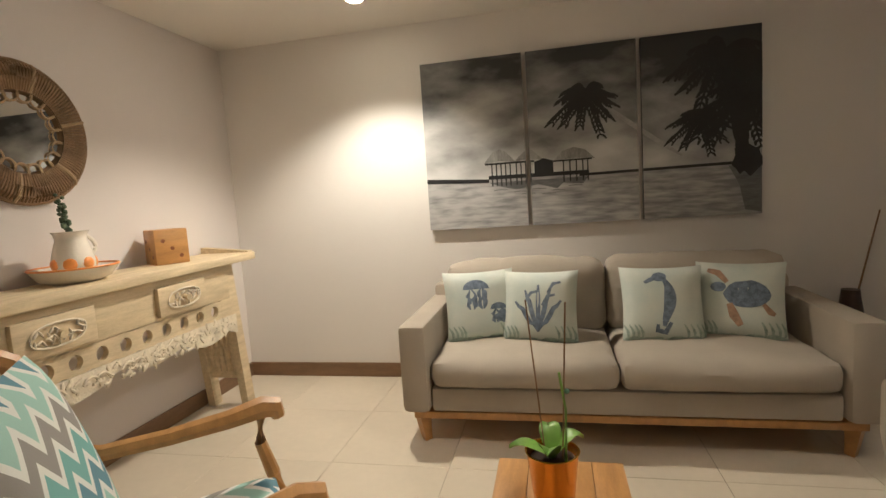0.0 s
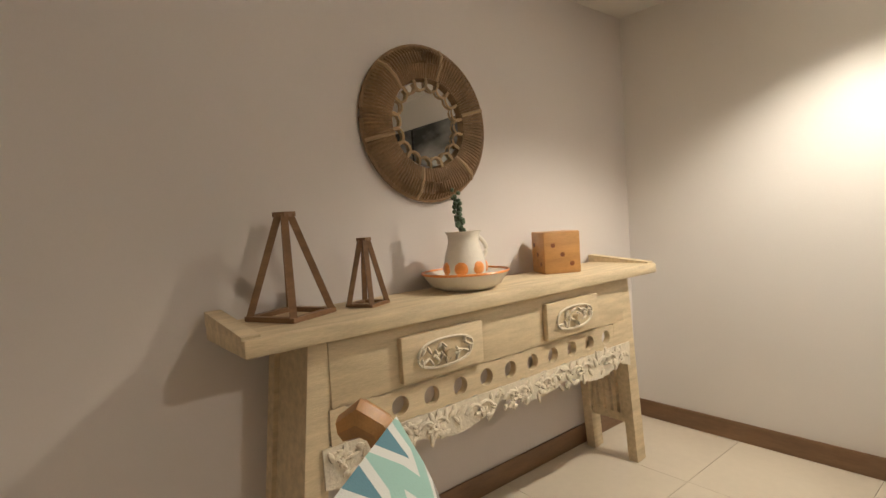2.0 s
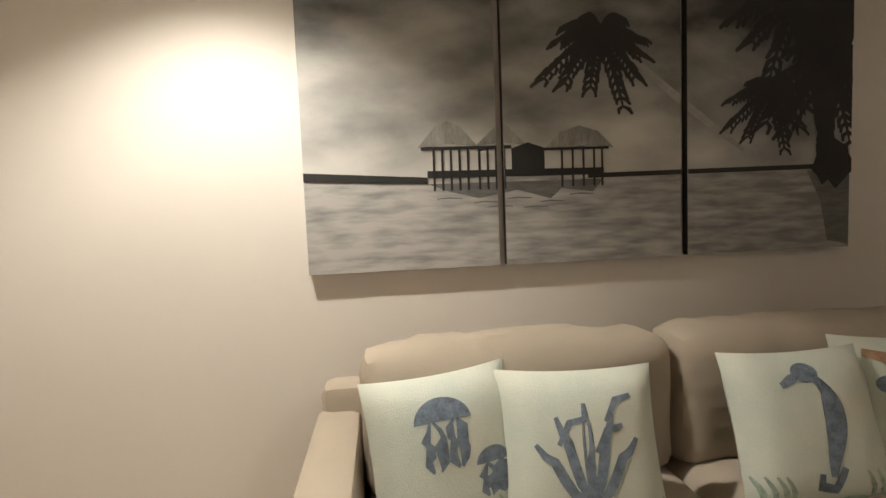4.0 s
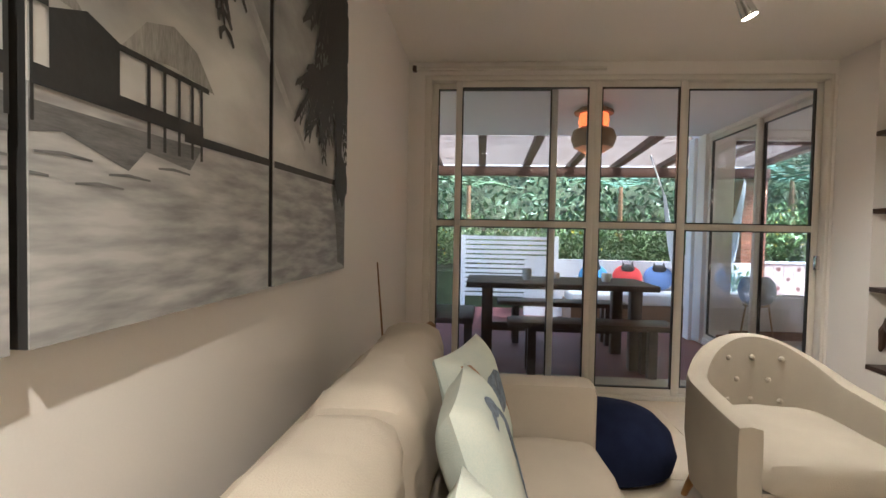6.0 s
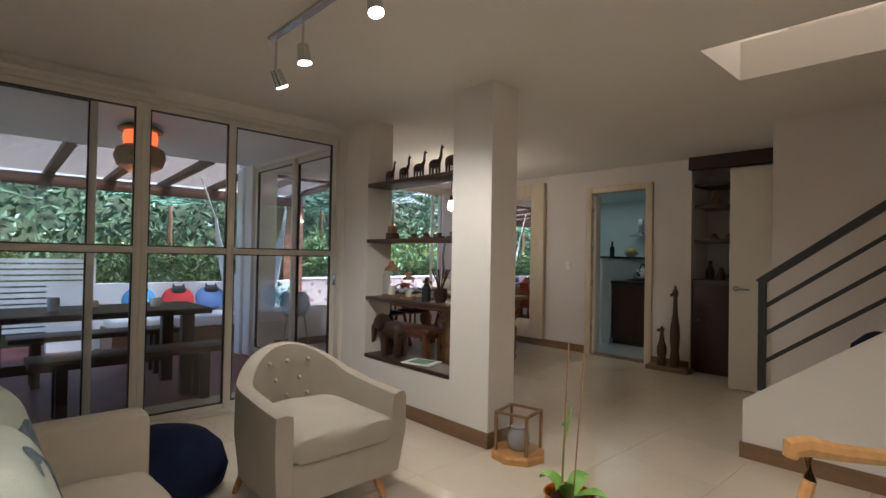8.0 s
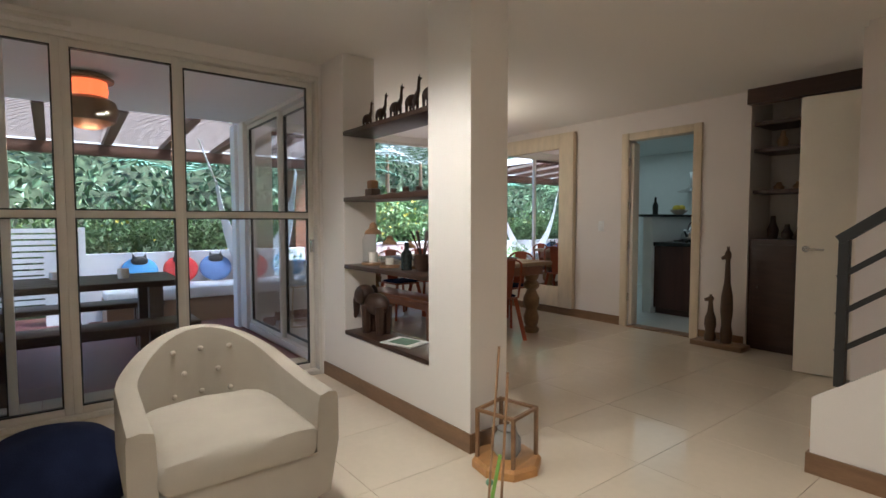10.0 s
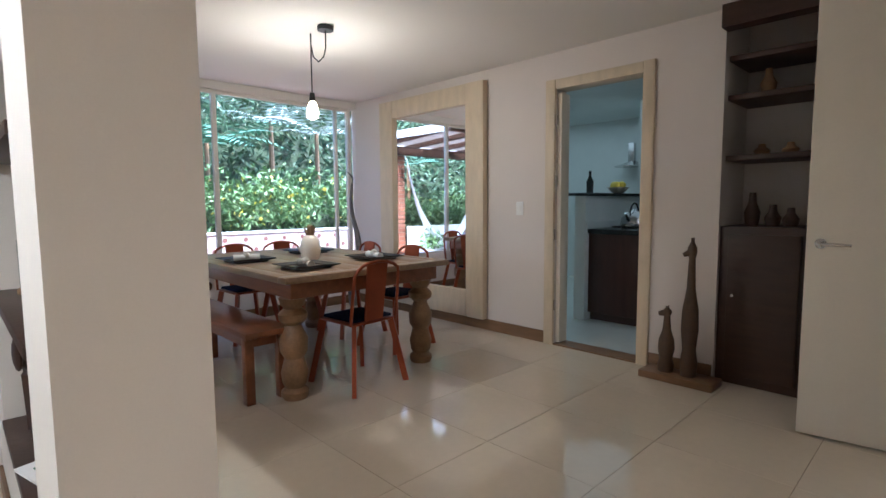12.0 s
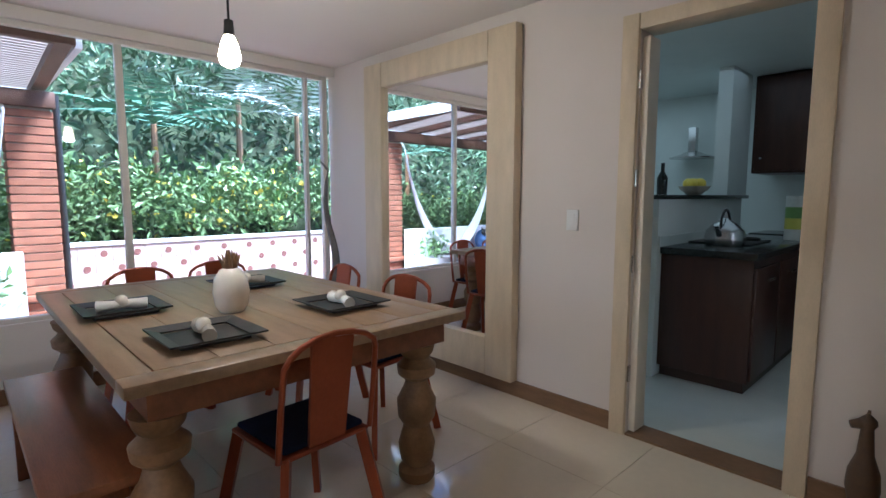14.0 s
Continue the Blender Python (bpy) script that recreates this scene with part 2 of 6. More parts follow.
def puff(bm, w, h, t, n=14, pinch=0.06, m=None):
    """A stuffed cushion standing in the xz plane, t thick along y."""
    m = m or Matrix()
    grid = {}
    for s in (1, -1):
        for i in range(n + 1):
            for j in range(n + 1):
                u, v = 2 * i / n - 1, 2 * j / n - 1
                edge = abs(u) > 0.999 or abs(v) > 0.999
                if edge and s == -1:
                    grid[s, i, j] = grid[1, i, j]
                    continue
                x = u * w / 2 * (1 - pinch * (1 - v * v))
                z = v * h / 2 * (1 - pinch * (1 - u * u))
                d = 0 if edge else t / 2 * ((1 - u ** 4) * (1 - v ** 4)) ** 0.55
                d *= 1 + 0.08 * noise.noise(Vector((x * 7, z * 7, s * 3 + w)))
                grid[s, i, j] = bm.verts.new(m @ Vector((x, -s * d, z)))
    for s in (1, -1):
        for i in range(n):
            for j in range(n):
                f = [grid[s, i, j], grid[s, i + 1, j], grid[s, i + 1, j + 1], grid[s, i, j + 1]]
                bm.faces.new(f if s == 1 else f[::-1])
    return bm


def mesh_of(name, bm, material, smooth=None):
    me = bpy.data.meshes.new(name)
    bmesh.ops.recalc_face_normals(bm, faces=bm.faces)
    bm.to_mesh(me)
    bm.free()
    me.materials.append(material)
    if smooth:
        me.polygons.foreach_set("use_smooth", [True] * len(me.polygons))
        me.set_sharp_from_angle(angle=radians(smooth))
    return me


def part(name, bm, material, parent, label="", smooth=40):
    ob = new(name, mesh_of(name, bm, material, smooth))
    ob.parent = parent
    return tagged(ob, label)


def thing(name, label, category, at=(0, 0, 0), rz=0, group="", rx=0, ry=0):
    ob = new(name)
    ob.empty_display_size = 0.1
    ob.matrix_basis = pose(*at, rx, ry, rz)
    return tagged(ob, label, category, group)


def solid(name, bm, material, label, category, group="", at=(0, 0, 0), rz=0, smooth=40):
    """A thing of one mesh."""
    ob = new(name, mesh_of(name, bm, material, smooth))
    ob.matrix_basis = pose(*at, 0, 0, rz)
    return tagged(ob, label, category, group)


def setting(name, bm, material, label, category, smooth=None):
    return tagged(new(name, mesh_of(name, bm, material, smooth)), label, category, kind="structure")


def boxes(*rows, r=0.0):
    bm = bmesh.new()
    for row in rows:
        box(bm, *row, r=r)
    return bm


# ---- structure ----
H = 2.44
GX = 5.44      # garden door wall
PY0, PY1 = -3.0, -3.262  # dividing wall
WX = 7.83      # dining window wall
KY = -6.56     # kitchen wall
setting("floor", boxes((-0.2, KY - 0.15, -0.12, GX + 0.05, 0.2, -0.008), (GX + 0.05, KY - 0.15, -0.12, WX + 0.1, PY0 - 0.08, -0.008)), M_GROUT, "cream polished porcelain tile floor", "floor")
setting("wall_north", boxes((-0.2, 0, 0, GX + 0.2, 0.18, H)), M_WHITE, "white painted wall behind the sofa", "wall")
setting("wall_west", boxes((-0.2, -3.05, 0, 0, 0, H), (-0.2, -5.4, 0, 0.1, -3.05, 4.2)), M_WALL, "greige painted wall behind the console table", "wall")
setting("wall_garden_door", boxes((GX - 0.03, -0.12, 0, GX + 0.15, 0, H), (GX - 0.03, PY0, 2.35, GX + 0.15, -0.12, H), (GX - 0.03, PY0, 0, GX + 0.15, PY0 + 0.02, 2.35)), M_WHITE, "white painted wall round the sliding garden door", "wall")
setting("wall_partition", boxes((3.61, PY1, 0, 3.98, PY0, H), (3.98, PY1, 0, 5.04, PY0, 0.38), (5.04, PY1, 0, GX + 0.15, PY0, H)), M_WHITE, "white dividing wall with a shelved opening", "wall")
setting("wall_dining_garden", boxes((GX + 0.15, PY0 - 0.2, 2.3, 7.55, PY0 - 0.05, H), (7.55, PY0 - 0.34, 0, WX + 0.1, PY0 - 0.02, H), (GX + 0.15, PY0 - 0.2, 0, 7.55, PY0 - 0.05, 0.06)), M_WHITE, "white wall and post beside the dining room glazing", "wall")
setting("wall_dining_window", boxes((WX, KY, 0, WX + 0.15, PY0 - 0.34, 0.50), (WX, KY, 2.36, WX + 0.15, PY0 - 0.34, H)), M_WHITE, "low white wall under the dining room window", "wall")
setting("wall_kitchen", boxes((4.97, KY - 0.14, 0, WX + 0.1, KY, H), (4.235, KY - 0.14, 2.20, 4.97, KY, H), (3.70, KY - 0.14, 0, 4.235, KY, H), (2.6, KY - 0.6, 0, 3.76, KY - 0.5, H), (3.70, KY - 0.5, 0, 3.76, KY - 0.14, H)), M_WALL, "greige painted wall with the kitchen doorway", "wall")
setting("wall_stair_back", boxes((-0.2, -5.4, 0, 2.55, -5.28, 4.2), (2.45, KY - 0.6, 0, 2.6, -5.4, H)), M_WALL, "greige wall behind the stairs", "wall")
setting("ceiling", boxes((-0.2, -3.45, H, GX + 0.15, 0.18, H + 0.25), (2.47, KY - 0.6, H, WX + 0.15, -3.45, H + 0.25), (GX + 0.15, -3.45, H, WX + 0.15, PY0 - 0.05, H + 0.25), (-0.2, KY - 0.6, H, 2.47, -4.12, H + 0.25)), M_CEIL, "smooth cream painted ceiling", "ceiling")
setting("ceiling_stairwell", boxes((-0.2, -5.4, 4.2, 2.7, -3.3, 4.3), (2.47, -5.4, H + 0.25, 2.6, -3.3, 4.2), (-0.2, -3.45, H + 0.25, 2.47, -3.3, 4.2)), M_CEIL, "upper stairwell walls and ceiling", "ceiling")
# no real beam: a dark bar that imitates the shadow under the recess top
setting("soffit_beam", boxes((2.6, KY - 0.02, 2.30, 3.70, KY + 0.10, H)), M_DARK, "dark strip standing in for the shade at the recess top", "beam")


def board_run(name, *rows):
    return setting(name, boxes(*rows, r=0.004), M_BASE, "dark brown wooden baseboard", "baseboard")


BH = 0.105
board_run("baseboard", (0.0, -3.04, 0, 0.014, -0.014, BH), (0.0, -0.014, 0, GX - 0.03, 0, BH))
board_run("baseboard_partition", (3.596, PY0, 0, GX - 0.04, PY0 + 0.014, BH), (3.596, PY1 - 0.014, 0, 3.61, PY0, BH), (3.61, PY1 - 0.014, 0, GX, PY1, BH))
board_run("baseboard_dining", (5.06, KY, 0, WX - 0.014, KY + 0.014, BH), (WX - 0.014, KY, 0, WX, PY0 - 0.34, BH), (7.536, PY0 - 0.34, 0, 7.55, PY0 - 0.2, BH), (7.55, PY0 - 0.354, 0, WX - 0.014, PY0 - 0.34, BH), (3.71, KY, 0, 4.145, KY + 0.014, BH))


# ---- garden door ----
def glazing(parent, axis, plane, a0, a1, z0, z1, w=0.045, d=0.04, mid=None):
    """One framed leaf: stiles, rails and panes. axis: the way it runs."""
    def b(p0, p1, q0, q1, dd):
        if axis == "y":
            return (plane - dd, p0, q0, plane + dd, p1, q1)
        return (p0, plane - dd, q0, p1, plane + dd, q1)
    for p in (a0, a1 - w):
        part("stile", boxes(b(p, p + w, z0, z1, d / 2), r=0.004), M_ALU, parent)
    levels = [z0, z1 - w] + ([mid] if mid else [])
    for z in levels:
        part("rail", boxes(b(a0 + w, a1 - w, z, z + w, d / 2 - 0.002), r=0.004), M_ALU, parent)
    zs = sorted(levels)
    for k, z in enumerate(zs[:-1]):
        p = part("pane", boxes(b(a0 + w, a1 - w, z + w, zs[k + 1], 0.002)), M_GLASS, parent, "clear glass pane")
        p.visible_shadow = False
        g = 0.009
        lo, hi = z + w, zs[k + 1]
        part("gasket", boxes(b(a0 + w, a0 + w + g, lo, hi, d / 2 - 0.006), b(a1 - w - g, a1 - w, lo, hi, d / 2 - 0.006), b(a0 + w + g, a1 - w - g, lo, lo + g, d / 2 - 0.006), b(a0 + w + g, a1 - w - g, hi - g, hi, d / 2 - 0.006)), M_BLACK, parent, "black rubber glazing seal")


gd = tagged(thing("door_1", "cream aluminium sliding garden door with glass panes", "glass door"), kind="structure")
part("frame", boxes((GX - 0.03, -0.17, 0.0, GX + 0.09, -0.121, 2.348), (GX - 0.03, PY0 + 0.021, 0, GX + 0.09, PY0 + 0.045, 2.348), (GX - 0.03, PY0 + 0.045, 2.312, GX + 0.09, -0.17, 2.348), (GX - 0.03, PY0 + 0.045, 0.0, GX + 0.09, -0.17, 0.035), r=0.004), M_ALU, gd)
for k, (a0, a1, dx) in enumerate(((-1.36, -0.35, 0.0), (-1.10, -0.17, 0.05), (-2.00, -1.36, 0.0), (-2.954, -1.985, 0.05))):
    glazing(gd, "y", GX + dx + 0.01, a0, a1, 0.036, 2.311, mid=1.245)
part("handle", boxes((GX - 0.05, -2.92, 0.98, GX - 0.02, -2.89, 1.08), r=0.006), M_STEEL, gd, "small steel pull handle")

part("track_rail", boxes((GX - 0.075, -1.42, 2.375, GX - 0.035, -0.06, 2.395)), M_ALU, gd)
part("rail_end", boxes((GX - 0.08, -0.06, 2.365, GX - 0.03, -0.03, 2.405), r=0.006), M_DARK, gd)

dg = tagged(thing("door_2", "aluminium sliding glass door between dining room and patio", "glass door"), kind="structure")
for a0, a1, dy in ((5.6, 6.6, 0.0), (6.55, 7.55, 0.045)):
    glazing(dg, "x", PY0 - 0.13 + dy, a0, a1, 0.061, 2.298)

wd = tagged(thing("window_1", "wide dining room window with slim mullions over the garden", "window"), kind="structure")
part("window_frame", boxes((WX + 0.03, -6.5, 0.50, WX + 0.09, -6.455, 2.36), (WX + 0.03, PY0 - 0.38, 0.50, WX + 0.09, PY0 - 0.34, 2.36), (WX + 0.03, -6.455, 2.325, WX + 0.09, PY0 - 0.38, 2.36), (WX + 0.03, -6.455, 0.50, WX + 0.09, PY0 - 0.38, 0.53), r=0.003), M_ALU, wd)
part("mullion", boxes((WX + 0.035, -4.905, 0.53, WX + 0.085, -4.86, 2.325), r=0.003), M_ALU, wd)
part("mullion", boxes((WX + 0.035, -6.31, 0.53, WX + 0.085, -6.28, 2.325), r=0.003), M_ALU, wd)
for a0, a1 in ((-6.455, -6.31), (-6.28, -4.905), (-4.86, PY0 - 0.38)):
    p = part("pane", boxes((WX + 0.058, a0, 0.53, WX + 0.062, a1, 2.325)), M_GLASS, wd, "clear glass pane")
    p.visible_shadow = False

# ---- outside, rough ----
setting("ground", boxes((-60, -60, -0.2, 90, 60, -0.13)), M_LAWN, "garden soil reaching into the distance", "ground")
setting("patio", boxes((GX + 0.1, -3.05, -0.12, 10.6, 3.2, -0.015), (WX + 0.16, -8, -0.12, 10.6, -3.05, -0.015)), M_PATIO, "dark red clay tile patio floor", "patio")
setting("patio_post", boxes((7.76, -3.12, -0.015, 7.92, -2.98, 2.33), r=0.006), M_EXT, "white painted post at the patio corner", "post")
setting("canopy_slab", boxes((GX + 0.15, -3.05, 2.34, 7.7, 3.2, 2.52)), M_EXT, "white concrete canopy over the patio", "canopy")


# ---- living room: sofa and cushions ----
sofa = thing("sofa", "beige upholstered two-seat sofa on a honey oak base", "sofa", (2.615, -0.06, 0))
sofa.scale = (0.973, 1.0, 1.0)
part("plinth", boxes((-1.07, -0.90, 0.13, 1.07, -0.10, 0.17), r=0.006), M_OAK, sofa, "honey oak plinth rail")
for fx in (-1.03, 1.03):
    for fy in (-0.86, -0.14):
        bm = bmesh.new()
        rod(bm, (fx * 0.985, fy, 0.0), (fx, fy, 0.13), 0.028, 0.045, 4)
        part("leg", bm, M_OAK, sofa)
part("base", boxes((-0.965, -0.91, 0.172, 0.965, -0.12, 0.30), r=0.02), M_SOFA, sofa)
for sx in (-1, 1):
    x0, x1 = sorted((sx * 1.12, sx * 0.967))
    part("armrest", boxes((x0, -0.95, 0.172, x1, -0.10, 0.64), r=0.035), M_SOFA, sofa)
part("backrest", boxes((-1.10, -0.16, 0.172, 1.06, -0.025, 0.72), r=0.04), M_SOFA, sofa)


def soft_block(x0, y0, z0, x1, y1, z1, bulge, seed, r=0.05, cuts=7, folds=0.0):
    bm = boxes((x0, y0, z0, x1, y1, z1), r=r)
    bmesh.ops.subdivide_edges(bm, edges=[e for e in bm.edges if e.calc_length() > 0.15], cuts=cuts, use_grid_fill=True)
    c = Vector(((x0 + x1) / 2, (y0 + y1) / 2, (z0 + z1) / 2))
    h = Vector(((x1 - x0) / 2, (y1 - y0) / 2, (z1 - z0) / 2))
    for v in bm.verts:
        u = Vector(((v.co[i] - c[i]) / h[i] for i in range(3)))
        k = max(0, (1 - u.x ** 2)) * max(0, 1 - (u.y ** 2 if abs(u.z) > abs(u.y) else u.z ** 2))
        wr = noise.noise(Vector((v.co.x * 9 + seed, v.co.y * 5, v.co.z * 3))) * 0.012
        q = noise.noise(Vector((v.co.x * 5.5 + v.co.z * 3.0 + seed, v.co.z * 1.2, v.co.y * 2)))
        d = bulge * k + wr + folds * (0.6 * q - (1 - min(1, abs(q) * 2.2)) ** 3)
        if abs(u.z) >= abs(u.y):
            v.co.z += d * (1 if u.z > 0 else 0)
        else:
            v.co.y += d * (1 if u.y > 0 else -1)
    return bm


for k, sx in enumerate((-0.963, 0.002)):
    part("seat_cushion", soft_block(sx, -0.94, 0.30, sx + 0.961, -0.16, 0.45, 0.025, k * 5, 0.05, 14, 0.006), M_SOFA, sofa)
    part("back_cushion", soft_block(sx, -0.37, 0.44, sx + 0.961, -0.15, 0.86, 0.035, 20 + k * 5, 0.06, 20, 0.016), M_SOFA, sofa)

M_PILLOW = mat("printed_cushion_linen", (0.66, 0.66, 0.58), 0.9, var=0.05, scale=6, fine=250, bump=0.25, color2=(0.50, 0.58, 0.54))
M_INK = mat("blue_grey_print", (0.16, 0.20, 0.26), 0.9, var=0.5, scale=40, fine=150)
M_INKG = mat("sage_print", (0.34, 0.42, 0.36), 0.9, var=0.3, scale=30, fine=120)
M_INKR = mat("rust_print", (0.38, 0.24, 0.16), 0.9, var=0.3, scale=30)


def blob(cx, cz, rx, rz, wob=0.0, n=18, a0=0.0, a1=6.2832, seed=0):
    return [(cx + rx * math.cos(a0 + (a1 - a0) * i / n) * (1 + wob * noise.noise(Vector((i * 1.3, seed, 0)))), cz + rz * math.sin(a0 + (a1 - a0) * i / n) * (1 + wob * noise.noise(Vector((i * 1.1, seed, 5))))) for i in range(n)]


def stroke(pts, w):
    """The outline of a band along pts, w wide in the middle and thin at its ends."""
    up, dn = [], []
    for i, (x, z) in enumerate(pts):
        x2, z2 = pts[min(i + 1, len(pts) - 1)]
        x1, z1 = pts[max(i - 1, 0)]
        d = math.hypot(x2 - x1, z2 - z1) or 1
        k = w / 2 * (0.25 + 0.75 * math.sin(math.pi * (i + 0.5) / len(pts)))
        up.append((x - (z2 - z1) / d * k, z + (x2 - x1) / d * k))
        dn.append((x + (z2 - z1) / d * k, z - (x2 - x1) / d * k))
    return up + dn[::-1]


def printed(parent, name, outlines, material, w, h, t, pinch=0.06):
    """Flat prints that follow the bulge of a cushion's front."""
    bm = bmesh.new()
    for o in outlines:
        vs = [bm.verts.new((x, 0, z)) for x, z in o]
        bm.faces.new(vs)
    bmesh.ops.triangulate(bm, faces=bm.faces)
    for cut in range(2):
        bmesh.ops.subdivide_edges(bm, edges=[e for e in bm.edges if e.calc_length() > 0.022], cuts=1)
    for v in bm.verts:
        u, q = v.co.x / (w / 2), v.co.z / (h / 2)
        for again in range(3):
            u, q = v.co.x / (w / 2) / (1 - pinch * (1 - q * q)), v.co.z / (h / 2) / (1 - pinch * (1 - u * u))
        u, q = max(-0.97, min(0.97, u)), max(-0.97, min(0.97, q))
        d = t / 2 * ((1 - u ** 4) * (1 - q ** 4)) ** 0.55 * (1 + 0.08 * noise.noise(Vector((v.co.x * 7, v.co.z * 7, 3 + w))))
        v.co.y = -d - 0.0022
    part(name, bm, material, parent)


def throw_pillow(at, rz, rx, label, motif, size=0.42):
    p = thing("throw_pillow", label, "cushion", at, rz, "sea cushions on the sofa", rx)
    t = 0.16
    part("cover", puff(bmesh.new(), size, size, t), M_PILLOW, p)
    reeds = [stroke([(x + 0.012 * math.sin(k), -0.19 + 0.02 * k) for k in range(5)], 0.012) for x in (-0.19, -0.165, -0.14, -0.12, 0.10, 0.13, 0.16, 0.185)]
    reeds += [blob(x, -0.185, 0.05, 0.014, 0.5, seed=x * 9) for x in (-0.15, -0.05, 0.06, 0.15)]
    printed(p, "seaweed_print", reeds, M_INKG, size, size, t)
    if motif == "jellyfish":
        o = []
        for cx, cz, s in ((-0.03, 0.09, 0.075), (0.09, -0.03, 0.05)):
            o.append(blob(cx, cz, s, s * 0.75, 0, 14, 0, math.pi * 1.07))
            o += [stroke([(cx + s * q + 0.012 * math.sin(2 * k + q * 9), cz - s * 0.25 * k) for k in range(7)], 0.016) for q in (-0.6, -0.2, 0.2, 0.6)]
    elif motif == "coral":
        o = [stroke([(0.0 + 0.15 * k / 6 * math.sin(a), -0.14 + 0.26 * k / 6 * (0.75 + 0.25 * math.cos(a * 2)) + 0.01 * math.sin(k * 2)) for k in range(7)], 0.026) for a in (-1.0, -0.5, 0.0, 0.45, 0.95)]
        o += [stroke([(x, z), (x + 0.03, z + 0.05), (x + 0.07, z + 0.06)], 0.018) for x, z in ((0.02, 0.0), (-0.07, 0.02), (0.05, 0.07))]
    elif motif == "seahorse":
        o = [stroke([(0.05 * math.sin(3.4 * k / 14 + 0.5) - 0.02 + (0.05 * (k / 14) ** 2), 0.13 - 0.25 * k / 14) for k in range(15)], 0.052), blob(-0.015, 0.14, 0.036, 0.026), stroke([(-0.02, 0.14), (-0.06, 0.125), (-0.09, 0.11)], 0.024), stroke([(0.03, -0.10), (0.0, -0.15), (-0.04, -0.14), (-0.035, -0.11)], 0.03)]
    else:
        o = [blob(0.03, 0.03, 0.105, 0.07, 0.1), blob(-0.10, 0.065, 0.036, 0.026)]
        for fin in ([stroke([(-0.05, -0.02), (-0.03, -0.08), (0.0, -0.13)], 0.045), stroke([(0.10, -0.02), (0.13, -0.06), (0.15, -0.07)], 0.03), stroke([(-0.06, 0.09), (-0.10, 0.14), (-0.15, 0.155)], 0.035)]):
            printed(p, "fin_print", [fin], M_INKR, size, size, t)
    printed(p, motif + "_print", o, M_INK, size, size, t)
    return p


throw_pillow((1.90, -0.55, 0.635), 18, -17, "square linen cushion printed with blue jellyfish, propped on the sofa", "jellyfish")
throw_pillow((2.24, -0.59, 0.630), -6, -20, "square linen cushion printed with grey coral, propped on the sofa", "coral")
throw_pillow((2.88, -0.58, 0.630), -2, -19, "square linen cushion printed with a seahorse, propped on the sofa", "seahorse")
throw_pillow((3.27, -0.55, 0.635), -16, -17, "square linen cushion printed with a sea turtle, propped on the sofa", "turtle")

